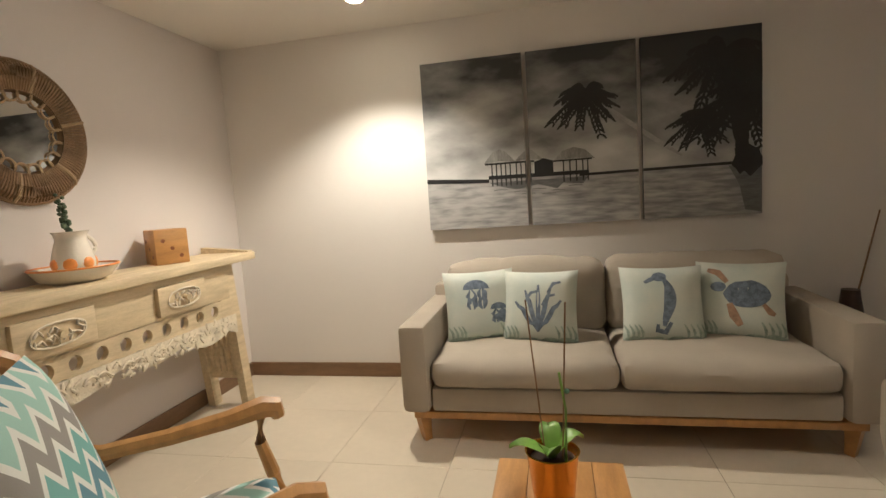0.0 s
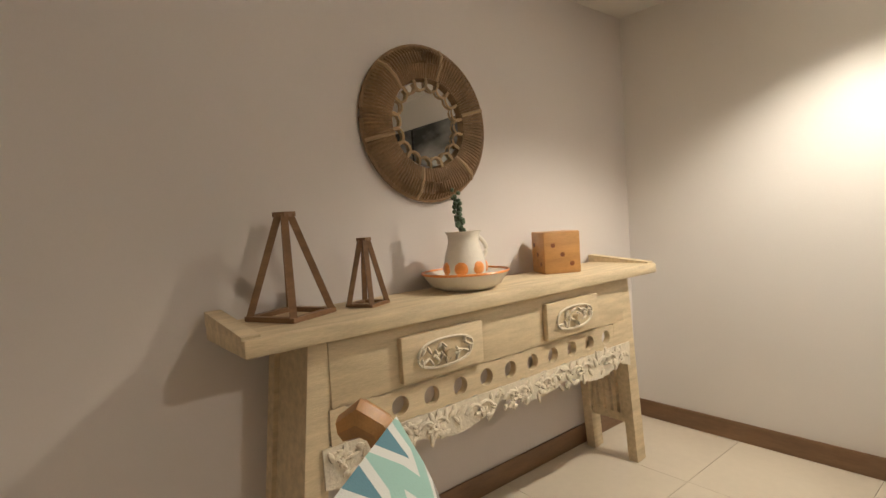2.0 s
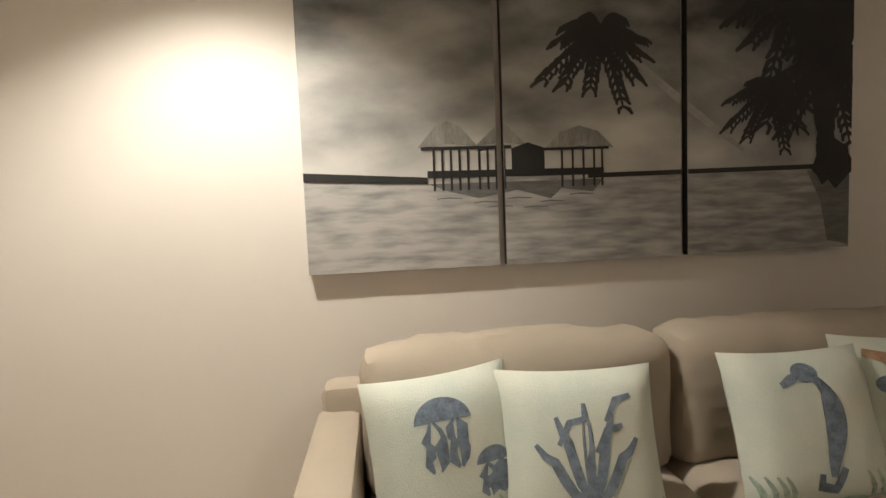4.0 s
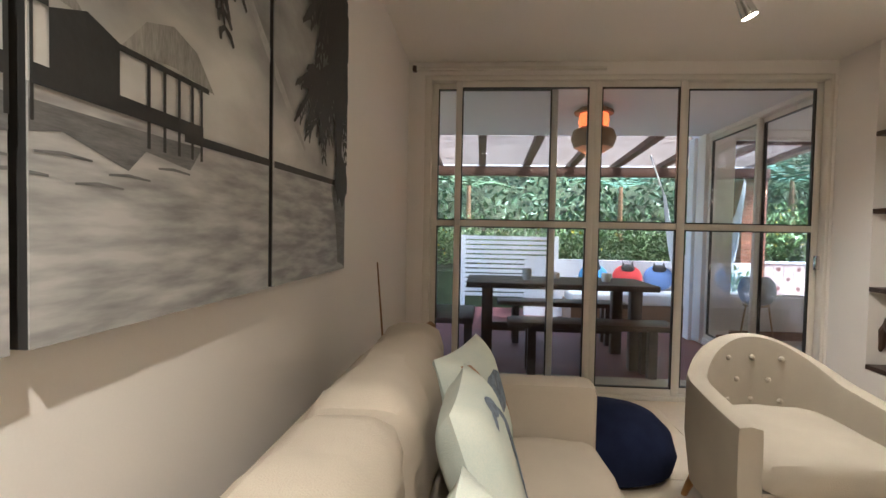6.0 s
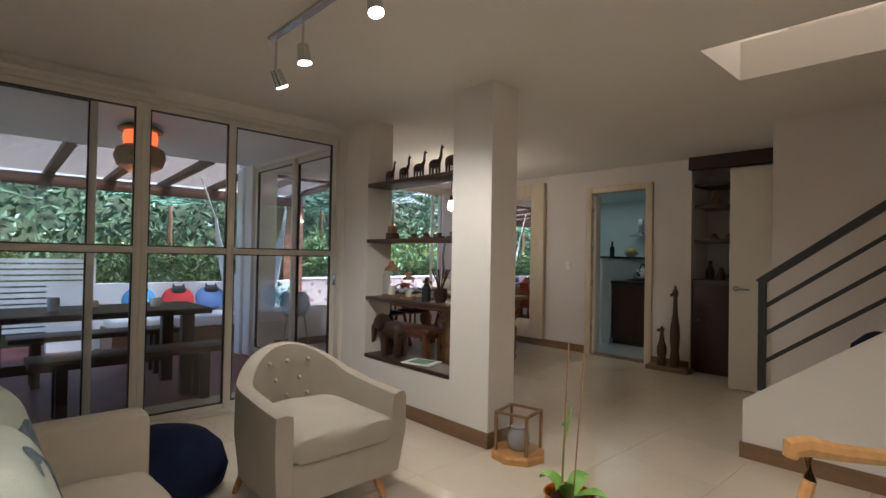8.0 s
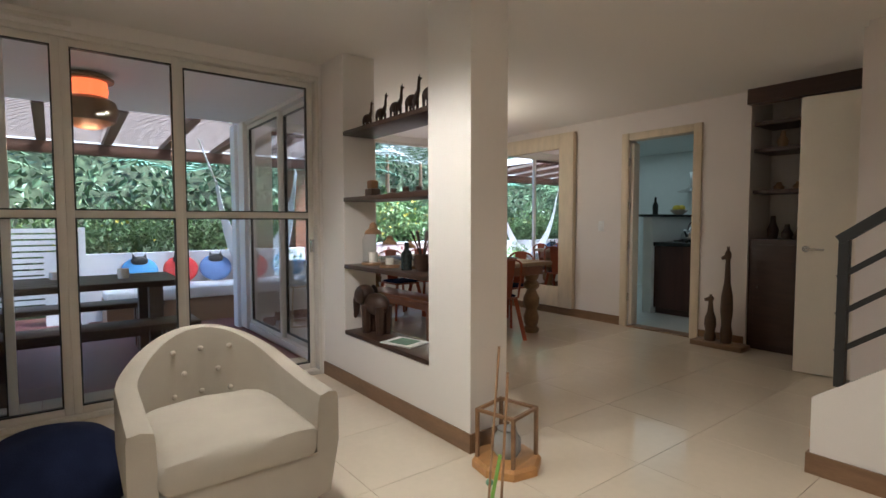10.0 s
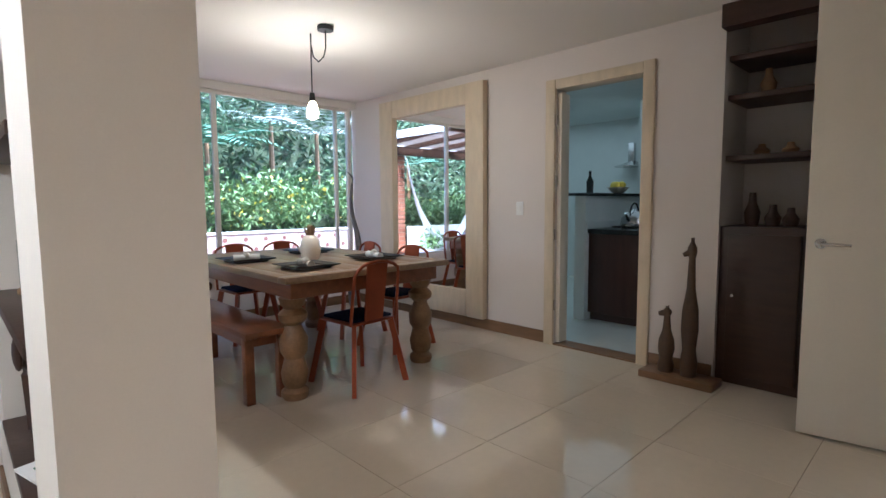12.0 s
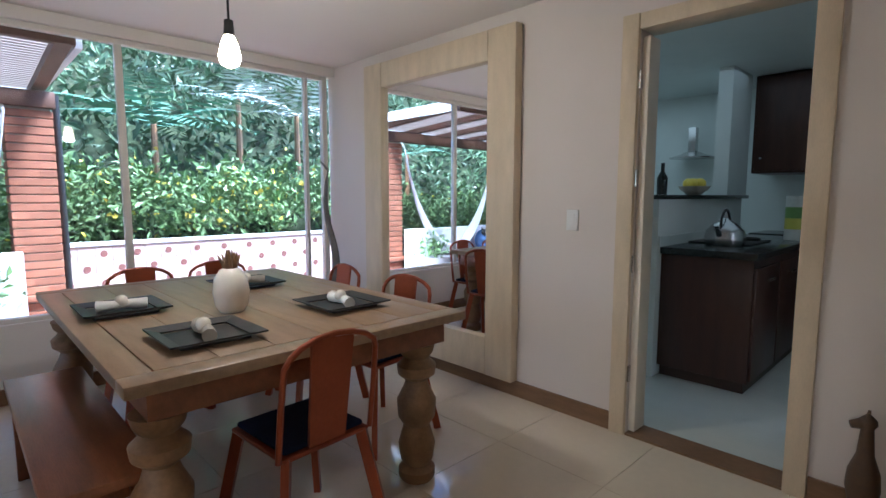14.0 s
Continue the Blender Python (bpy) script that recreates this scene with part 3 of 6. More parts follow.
# ---- three-part seascape ----
def sky_paint():
    m = bpy.data.materials.new("painted_grey_sea_and_sky")
    m.use_nodes = True
    nt = m.node_tree
    b = nt.nodes["Principled BSDF"]
    b.inputs["Roughness"].default_value = 0.55
    tc = nt.nodes.new("ShaderNodeTexCoord")
    sep = nt.nodes.new("ShaderNodeSeparateXYZ")
    nt.links.new(tc.outputs["Object"], sep.inputs[0])
    mp = nt.nodes.new("ShaderNodeMapping")
    mp.inputs["Scale"].default_value = (1.3, 1.0, 2.6)
    mp.inputs["Rotation"].default_value = (0, 0.5, 0)
    nt.links.new(tc.outputs["Object"], mp.inputs[0])
    cl = nt.nodes.new("ShaderNodeTexNoise")
    cl.inputs["Scale"].default_value, cl.inputs["Detail"].default_value = 1.7, 6
    nt.links.new(mp.outputs[0], cl.inputs["Vector"])
    hz = nt.nodes.new("ShaderNodeMapRange")
    hz.inputs[1].default_value, hz.inputs[2].default_value = 0.33, 1.08
    hz.inputs[3].default_value, hz.inputs[4].default_value = 0.20, -0.26
    nt.links.new(sep.outputs["Z"], hz.inputs[0])
    xr = nt.nodes.new("ShaderNodeMapRange")
    xr.inputs[1].default_value, xr.inputs[2].default_value = 0.0, 2.05
    xr.inputs[3].default_value, xr.inputs[4].default_value = 0.10, -0.12
    nt.links.new(sep.outputs["X"], xr.inputs[0])
    a0 = nt.nodes.new("ShaderNodeMath")
    nt.links.new(hz.outputs[0], a0.inputs[0])
    nt.links.new(xr.outputs[0], a0.inputs[1])
    a1 = nt.nodes.new("ShaderNodeMath")
    nt.links.new(cl.outputs["Fac"], a1.inputs[0])
    nt.links.new(a0.outputs[0], a1.inputs[1])
    sky = nt.nodes.new("ShaderNodeValToRGB")
    sky.color_ramp.elements[0].position, sky.color_ramp.elements[0].color = 0.28, (0.035, 0.035, 0.036, 1)
    sky.color_ramp.elements[1].position, sky.color_ramp.elements[1].color = 0.80, (0.58, 0.57, 0.55, 1)
    nt.links.new(a1.outputs[0], sky.inputs[0])
    mw = nt.nodes.new("ShaderNodeMapping")
    mw.inputs["Scale"].default_value = (3.0, 1.0, 16.0)
    nt.links.new(tc.outputs["Object"], mw.inputs[0])
    wn = nt.nodes.new("ShaderNodeTexNoise")
    wn.inputs["Scale"].default_value, wn.inputs["Detail"].default_value = 2.2, 5
    nt.links.new(mw.outputs[0], wn.inputs["Vector"])
    a2 = nt.nodes.new("ShaderNodeMath")
    nt.links.new(wn.outputs["Fac"], a2.inputs[0])
    nt.links.new(xr.outputs[0], a2.inputs[1])
    sea = nt.nodes.new("ShaderNodeValToRGB")
    sea.color_ramp.elements[0].position, sea.color_ramp.elements[0].color = 0.3, (0.20, 0.20, 0.20, 1)
    sea.color_ramp.elements[1].position, sea.color_ramp.elements[1].color = 0.66, (0.46, 0.45, 0.44, 1)
    nt.links.new(a2.outputs[0], sea.inputs[0])
    step = nt.nodes.new("ShaderNodeMath")
    step.operation = "GREATER_THAN"
    step.inputs[1].default_value = 0.315
    nt.links.new(sep.outputs["Z"], step.inputs[0])
    mx = nt.nodes.new("ShaderNodeMix")
    mx.data_type = "RGBA"
    nt.links.new(step.outputs[0], mx.inputs[0])
    nt.links.new(sea.outputs[0], mx.inputs[6])
    nt.links.new(sky.outputs[0], mx.inputs[7])
    nt.links.new(mx.outputs[2], b.inputs["Base Color"])
    return m


M_PAINT = sky_paint()
M_INKBLACK = mat("black_paint", (0.018, 0.018, 0.018), 0.6, var=0.3)
M_THATCH = mat("grey_thatch_paint", (0.26, 0.255, 0.24), 0.7, var=0.5, scale=6, fine=60, stretch=(5, 1, 1))
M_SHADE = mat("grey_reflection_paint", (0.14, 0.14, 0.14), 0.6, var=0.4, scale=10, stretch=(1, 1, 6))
M_TRUNK = mat("pale_trunk_paint", (0.30, 0.29, 0.28), 0.6, var=0.3)
CX, CZ = 1.508, 1.055  # the group's lower left corner
PW, GAP, PH = 0.667, 0.026, 1.105


def clipped(outline, x0, x1, z0, z1):
    """The part of an outline inside a panel."""
    for axis, lim, keep in ((0, x0, 1), (0, x1, -1), (1, z0, 1), (1, z1, -1)):
        out = []
        for p, q in zip(outline, outline[1:] + outline[:1]):
            ip, iq = (p[axis] - lim) * keep >= 0, (q[axis] - lim) * keep >= 0
            if ip:
                out.append(p)
            if ip != iq:
                s = (lim - p[axis]) / (q[axis] - p[axis])
                out.append((p[0] + s * (q[0] - p[0]), p[1] + s * (q[1] - p[1])))
        outline = out
        if len(outline) < 3:
            return []
    return outline


def palm(cx, cz, size, n, seed):
    """A crown of drooping fronds, each a rib with many hanging leaflets."""
    rnd = random.Random(seed)
    out = []
    for k in range(n):
        a = 2 * math.pi * k / n + rnd.uniform(-0.15, 0.15)
        ln = size * rnd.uniform(0.75, 1.1)
        rib = [(cx + ln * s * math.cos(a), cz + ln * s * math.sin(a) * 0.8 - 0.45 * ln * s * s) for s in [q / 11 for q in range(12)]]
        out.append(stroke(rib, 0.02))
        for i in range(1, 12):
            x, z = rib[i]
            drop = size * (0.34 - 0.015 * i) * rnd.uniform(0.7, 1.2)
            for d in (-1, 1):
                out.append(stroke([(x, z), (x + d * 0.10 * size + 0.05 * size * math.cos(a), z - drop * 0.4), (x + d * 0.13 * size + 0.14 * size * math.cos(a), z - drop)], 0.075 * size))
    return out


def hut(x0, x1, zb, zt, ridge):
    thatch = [(x0, zb), (x0 + ridge, zt - 0.02), ((x0 + x1) / 2, zt), (x1 - ridge, zt - 0.02), (x1, zb), ((x0 + x1) / 2, zb + 0.012)]
    return thatch


paint = {"black_paint": [], "thatch": [], "shade": [], "trunk": []}
paint["black_paint"].append([(0, 0.335), (0.42, 0.315), (0.42, 0.338), (0, 0.365)])
paint["black_paint"].append([(1.0, 0.318), (2.05, 0.325), (2.05, 0.343), (1.0, 0.335)])
paint["black_paint"] += [[(0.42, 0.335), (1.06, 0.33), (1.06, 0.355), (0.42, 0.36)], [(0.72, 0.35), (0.84, 0.35), (0.84, 0.43), (0.78, 0.45), (0.72, 0.43)]]
for x in (0.44, 0.47, 0.50, 0.53, 0.56, 0.60, 0.63, 0.66, 0.69, 0.90, 0.94, 0.98, 1.02, 1.05):
    paint["black_paint"].append([(x, 0.29), (x + 0.008, 0.29), (x + 0.008, 0.43), (x, 0.43)])
paint["black_paint"] += [[(0.40, 0.43), (0.72, 0.43), (0.72, 0.442), (0.40, 0.442)], [(0.84, 0.42), (1.08, 0.42), (1.08, 0.43), (0.84, 0.43)]]
paint["thatch"] += [hut(0.39, 0.60, 0.44, 0.53, 0.06), hut(0.59, 0.78, 0.44, 0.525, 0.07), hut(0.84, 1.10, 0.425, 0.505, 0.06)]
paint["shade"] += [[(0.42, 0.315), (1.06, 0.315), (1.02, 0.27), (0.9, 0.285), (0.86, 0.25), (0.74, 0.285), (0.6, 0.26), (0.5, 0.285)]]
paint["shade"] += [[(1.87, 0.32), (2.05, 0.32), (2.05, 0.03), (1.96, 0.05), (1.93, 0.2)]]
paint["shade"] += [stroke([(x, z), (x + 0.04, z + 0.003), (x + 0.09, z)], 0.005) for x, z in ((0.45, 0.262), (0.58, 0.245), (0.70, 0.255), (0.82, 0.24), (0.93, 0.262), (0.63, 0.228), (0.76, 0.222))]
paint["trunk"].append(stroke([(1.13 + 0.45 * s + 0.06 * s * s, 0.78 - 0.40 * s) for s in (0, 0.2, 0.4, 0.6, 0.8, 0.95)], 0.03))
paint["black_paint"] += palm(1.05, 0.83, 0.20, 11, 4)
paint["black_paint"] += palm(1.84, 0.98, 0.26, 12, 5) + palm(1.95, 0.72, 0.26, 11, 6) + palm(1.72, 0.62, 0.17, 9, 7) + palm(2.0, 0.9, 0.2, 9, 9)
paint["black_paint"].append(stroke([(1.98, 0.30), (1.93, 0.5), (1.90, 0.7), (1.86, 0.95)], 0.075))
paint["black_paint"].append(stroke([(1.93, 0.30), (1.95, 0.5), (1.99, 0.7)], 0.06))
paint["black_paint"].append(blob(1.97, 0.35, 0.09, 0.09, 0.6, seed=3))
PAINTS = {"black_paint": M_INKBLACK, "thatch": M_THATCH, "shade": M_SHADE, "trunk": M_TRUNK}
M_EDGE = mat("black_canvas_edge", (0.02, 0.02, 0.02), 0.7)
for k, words in enumerate(("grey sea canvas panel with thatched huts, hung on the wall", "grey canvas panel with a leaning palm and pier huts", "dark canvas panel with tall palms, hung on the wall")):
    c = thing("canvas_panel", words, "painting", (CX, 0, CZ), 0, "three-part black and white seascape")
    x0 = k * (PW + GAP)
    part("stretcher", boxes((x0, -0.034, 0, x0 + PW, -0.003, PH)), M_EDGE if k else M_TRUNK, c, "painted canvas edge")
    part("painted_canvas", boxes((x0, -0.037, 0, x0 + PW, -0.0345, PH)), M_PAINT, c, "grey painted sea and clouds")
    for n, (kind, outs) in enumerate(paint.items()):
        bm = bmesh.new()
        for q, o in enumerate(outs):
            o = clipped([(x, z - 0.02) for x, z in o], x0, x0 + PW, 0.0, PH)
            if len(o) > 2:
                y = -0.0378 - 0.0006 * ("shade trunk thatch black_paint".split().index(kind)) - 0.000004 * q
                bm.faces.new([bm.verts.new((x, y, z)) for x, z in o])
        if len(bm.faces):
            part(kind if "paint" in kind else kind + "_paint", bm, PAINTS[kind], c)
        else:
            bm.free()

# ---- console table ----
con = thing("console_table", "whitewashed carved wooden console table with two drawers", "console table", (0.0, -1.45, 0))
# local y runs from -1.03 to 1.03 (sofa wall)
part("tabletop", boxes((0.025, -1.03, 0.955, 0.395, 1.03, 1.005), r=0.008), M_PALE, con)
for sy in (-1, 1):
    bm = bmesh.new()
    slab(bm, [(0.025, 0), (0.375, 0), (0.375, 0.012), (0.025, 0.045)], 0.05, Matrix(((1, 0, 0, 0), (0, 0, 1, sy * 1.005 - 0.025), (0, 1, 0, 1.0), (0, 0, 0, 1))))
    part("end_ledge", bm, M_PALE, con)
# fretted apron: panel with a row of round holes
FX = 0.35


def holed_strip(bm, y0, y1, z0, z1, n, r, x0, x1):
    w = (y1 - y0) / n
    for k in range(n):
        cy, cz = y0 + (k + 0.5) * w, (z0 + z1) / 2
        m = 24
        outer, inner = [], []
        for i in range(m):
            a = 2 * math.pi * (i + 0.5) / m
            c, s = math.cos(a), math.sin(a)
            q = min(w / 2 / abs(c), (z1 - z0) / 2 / abs(s))
            outer.append((cy + q * c, cz + q * s))
            inner.append((cy + r * c, cz + r * s))
        fo, fi, bo, bi = ([bm.verts.new((x, y, z)) for y, z in ring] for x, ring in ((x1, outer), (x1, inner), (x0, outer), (x0, inner)))
        for i in range(m):
            j = (i + 1) % m
            bm.faces.new((fo[i], fo[j], fi[j], fi[i]))
            bm.faces.new((bo[j], bo[i], bi[i], bi[j]))
            bm.faces.new((fi[i], fi[j], bi[j], bi[i]))


part("body", boxes((0.05, -0.78, 0.745, FX, 0.78, 0.954), r=0.003), M_PALE, con)
bm = bmesh.new()
holed_strip(bm, -0.735, 0.69, 0.635, 0.744, 11, 0.033, 0.32, FX)
part("fretted_panel", bm, M_PALE, con, "pale wood strip with a row of round holes")
for y0, y1 in ((-0.79, -0.736), (0.691, 0.79)):
    part("panel_end", boxes((0.32, y0, 0.635, FX, y1, 0.744)), M_PALE, con)
# carved skirt with a wavy lower edge
low = [(-0.82 + 1.64 * i / 40, 0.562 - 0.05 * abs(math.sin(math.pi * (i / 40) * 4 + 0.6)) + 0.05 * (1 - abs(2 * (i / 40) - 1)) - 0.02) for i in range(41)]
bm = bmesh.new()
slab(bm, [(-0.82, 0.634)] + low + [(0.82, 0.634)], 0.02, Matrix(((0, 0, 1, 0.332), (1, 0, 0, 0), (0, 1, 0, 0), (0, 0, 0, 1))))
skirt = part("carved_skirt", bm, M_CARVE, con, "whitewashed carved floral skirt", smooth=None)
rnd = random.Random(3)
bm = bmesh.new()
for i in range(150):
    y, z = rnd.uniform(-0.8, 0.8), rnd.uniform(0.535, 0.625)
    bmesh.ops.create_uvsphere(bm, u_segments=7, v_segments=4, radius=1, matrix=Matrix.LocRotScale((0.354, y, z), Euler((rnd.uniform(0, 3), 0, 0)), (0.008, rnd.uniform(0.014, 0.032), rnd.uniform(0.007, 0.012))))
for c in (-0.62, -0.42, -0.2, 0.0, 0.2, 0.42, 0.62):
    for s in (-1, 1):
        tube(bm, [(0.356, c + s * (0.018 + 0.05 * math.exp(-0.3 * a) * math.cos(a)), 0.58 + 0.042 * math.exp(-0.3 * a) * math.sin(a)) for a in [0.6 * k for k in range(10)]], 0.007, 6)
part("carved_flowers", bm, M_CARVE, skirt)
for cy in (-0.36, 0.36):
    d = part("drawer", boxes((FX, cy - 0.178, 0.762, FX + 0.025, cy + 0.178, 0.914), r=0.004), M_PALE, con)
    bm = bmesh.new()
    tube(bm, [(FX + 0.031, cy + 0.135 * math.cos(a) * (1 - 0.12 * math.cos(2 * a + 0.3)), 0.838 + 0.048 * math.sin(a)) for a in [2 * math.pi * k / 30 for k in range(31)]], 0.005, 5)
    for k in range(26):
        bmesh.ops.create_uvsphere(bm, u_segments=6, v_segments=4, radius=1, matrix=Matrix.LocRotScale((FX + 0.031, cy + rnd.uniform(-0.105, 0.105), 0.838 + rnd.uniform(-0.03, 0.03)), Euler((rnd.uniform(0, 3), 0, 0)), (0.007, 0.019, 0.005)))
    part("carved_rosette", bm, M_CARVE, d)
    bm = bmesh.new()
    rod(bm, (FX + 0.025, cy, 0.838), (FX + 0.055, cy, 0.835), 0.011, 0.017, 10)
    part("knob", bm, M_PALE, d)
for sy in (-1, 1):
    for x0 in (0.05, 0.30):
        bm = bmesh.new()
        beam(bm, (x0 + 0.02, sy * 0.90, 0.0), (x0 + 0.02, sy * 0.80, 0.955), 0.05, 0.075)
        part("leg", bm, M_PALE, con)
    part("end_rail", boxes((0.08, sy * 0.87 - 0.015, 0.20, 0.31, sy * 0.87 + 0.015, 0.24)), M_PALE, con)
    if sy < 0:
        bm = bmesh.new()
        slab(bm, [(0.04, 0.01), (0.34, 0.01), (0.33, 0.95), (0.06, 0.95)], 0.018, Matrix(((1, 0, 0, 0), (0, 0.11, 1, -0.925), (0, 1, 0, 0), (0, 0, 0, 1))))
        part("end_panel", bm, M_PALE, con)
    else:
        for x in (0.115, 0.155, 0.195, 0.235, 0.275):
            bm = bmesh.new()
            beam(bm, (x, sy * 0.87, 0.24), (x, sy * 0.835, 0.6), 0.022, 0.03)
            part("spindle", bm, M_PALE, con)


def pyramid_frame(at, h, b, t, rz, label):
    p = thing("pyramid_frame", label, "wooden ornament", at, rz, "open wooden pyramids")
    part("base_frame", boxes((-b, -b, 0, b, -b + t * 2, t * 1.4), (-b, b - t * 2, 0, b, b, t * 1.4), (-b, -b + t * 2, 0, -b + t * 2, b - t * 2, t * 1.4), (b - t * 2, -b + t * 2, 0, b, b - t * 2, t * 1.4)), M_BROWNWOOD, p)
    for sx in (-1, 1):
        for sy in (-1, 1):
            bm = bmesh.new()
            beam(bm, (sx * (b - t), sy * (b - t), t), (sx * t * 1.2, sy * t * 1.2, h - t), t * 2, t * 2)
            part("strut", bm, M_BROWNWOOD, p)
    part("cap", boxes((-t * 2.3, -t * 2.3, h - t * 1.4, t * 2.3, t * 2.3, h)), M_BROWNWOOD, p)


pyramid_frame((0.15, -2.25, 1.006), 0.335, 0.10, 0.011, 25, "tall open pyramid of brown stained wood")
pyramid_frame((0.18, -1.985, 1.006), 0.235, 0.055, 0.008, 25, "small open pyramid of brown stained wood")
tr = thing("serving_bowl", "wide cream ceramic bowl with a painted orange rim", "bowl", (0.19, -1.535, 1.006))
bm = bmesh.new()
lathe(bm, [(0.10, 0), (0.14, 0.018), (0.168, 0.056), (0.178, 0.068), (0.164, 0.064), (0.12, 0.026), (0.05, 0.014)], 28)
part("bowl", bm, M_CERAM, tr)
bm = bmesh.new()
tube(bm, [(0.174 * math.cos(a), 0.174 * math.sin(a), 0.069) for a in [2 * math.pi * k / 32 for k in range(33)]], 0.005, 6)
part("rim", bm, M_ORANGE, tr, "orange painted rim")
jug = thing("jug", "cream ceramic jug with painted orange fruit", "jug", (0.19, -1.535, 1.021))
bm = bmesh.new()
lathe(bm, [(0.06, 0), (0.082, 0.03), (0.088, 0.075), (0.075, 0.13), (0.062, 0.175), (0.064, 0.20), (0.074, 0.215), (0.066, 0.213), (0.055, 0.18)], 24)
part("body", bm, M_CERAM, jug)
bm = bmesh.new()
tube(bm, [(0.0, 0.068 + 0.055 * math.sin(math.pi * k / 10), 0.20 - 0.125 * k / 10) for k in range(11)], 0.009, 8)
part("handle", bm, M_CERAM, jug)
for k in range(7):
    a = 2 * math.pi * k / 7
    bm = bmesh.new()
    bmesh.ops.create_uvsphere(bm, u_segments=10, v_segments=6, radius=1, matrix=Matrix.LocRotScale((0.079 * math.cos(a), 0.079 * math.sin(a), 0.07), Euler((0, 0, a)), (0.014, 0.03, 0.028)))
    part("painted_fruit", bm, M_ORANGE, jug)
suc = thing("succulent_stems", "two grey-green trailing succulent stems in the jug", "plant", (0.19, -1.535, 1.24))
for k in range(2):
    bm = bmesh.new()
    for i in range(13):
        z = 0.0 + i * 0.0135
        a = i * 2.4
        bmesh.ops.create_icosphere(bm, subdivisions=1, radius=0.014 - 0.0004 * i, matrix=Matrix.Translation((0.012 * math.cos(a), -0.01 - 0.03 * k - 0.02 * i / 13 + 0.012 * math.sin(a) + (0.03 if k else 0), z * (1 if k else 0.8))))
    rod(bm, (0, -0.01, -0.05), (0, -0.02, 0.12), 0.006)
    part("stem", bm, M_SUCC, suc)
die = thing("wooden_die", "large light brown wooden die with dark pips", "wooden ornament", (0.165, -0.93, 1.006), -31)
part("cube", boxes((-0.088, -0.088, 0, 0.088, 0.088, 0.195), r=0.005), M_OAK, die)
for face in (0, 1):
    for u, v in ((-0.045, 0.132), (0.0, 0.088), (0.045, 0.044)):
        bm = bmesh.new()
        if face:
            rod(bm, (u, -0.0885, v), (u, -0.0905, v), 0.011, None, 14)
        else:
            rod(bm, (0.0885, u, v), (0.0905, u, v), 0.011, None, 14)
        part("pip", bm, M_RED, die)

# ---- round mirror ----
rm = thing("round_mirror", "round mirror in a wide woven rattan ring", "mirror", (0.0, -1.549, 1.69))
rm.scale = (0.94, 0.94, 0.94)


def ring_pts(r, n=49, x=0.03):
    return [(x, r * math.cos(2 * math.pi * k / (n - 1)), r * math.sin(2 * math.pi * k / (n - 1))) for k in range(n)]


bm = bmesh.new()
rod(bm, (0.012, 0, 0), (0.020, 0, 0), 0.185, None, 40)
part("mirror_glass", bm, M_MIRROR, rm, "clear round mirror glass", smooth=None)
bm = bmesh.new()
lathe(bm, [(0.19, 0.002), (0.335, 0.002), (0.338, 0.02), (0.30, 0.042), (0.20, 0.03)], 48, caps=False)
for v in bm.verts:
    v.co = Vector((v.co.z, v.co.x, v.co.y))
part("backing_ring", bm, M_RATTAN, rm)
bm = bmesh.new()
for k in range(120):
    a = 2 * math.pi * k / 120
    c, s = math.cos(a), math.sin(a)
    tube(bm, [(0.036, 0.20 * c, 0.20 * s), (0.050, 0.26 * c, 0.26 * s), (0.046, 0.31 * c, 0.31 * s), (0.022, 0.337 * c, 0.337 * s)], 0.0065, 5)
wv = part("woven_canes", bm, M_RATTAN, rm)
tagged(wv, "closely wound rattan canes", kind="stuff")
for k in range(6):
    a = 2 * math.pi * (k + 0.25) / 6
    c, s = math.cos(a), math.sin(a)
    bm = bmesh.new()
    tube(bm, [(0.040, 0.20 * c, 0.20 * s), (0.058, 0.26 * c, 0.26 * s), (0.054, 0.31 * c, 0.31 * s), (0.028, 0.341 * c, 0.341 * s)], 0.009, 6)
    part("binding", bm, M_CANE, rm)
bm = bmesh.new()
tube(bm, ring_pts(0.338, x=0.02), 0.011, 6)
part("outer_hoop", bm, M_RATTAN, rm)
for k in range(18):
    a = 2 * math.pi * k / 18
    bm = bmesh.new()
    tube(bm, [(0.03, 0.185 * math.cos(a) + 0.036 * math.cos(q), 0.185 * math.sin(a) + 0.036 * math.sin(q)) for q in [2 * math.pi * j / 14 for j in range(15)]], 0.0055, 5)
    part("cane_loop", bm, M_CANE, rm)

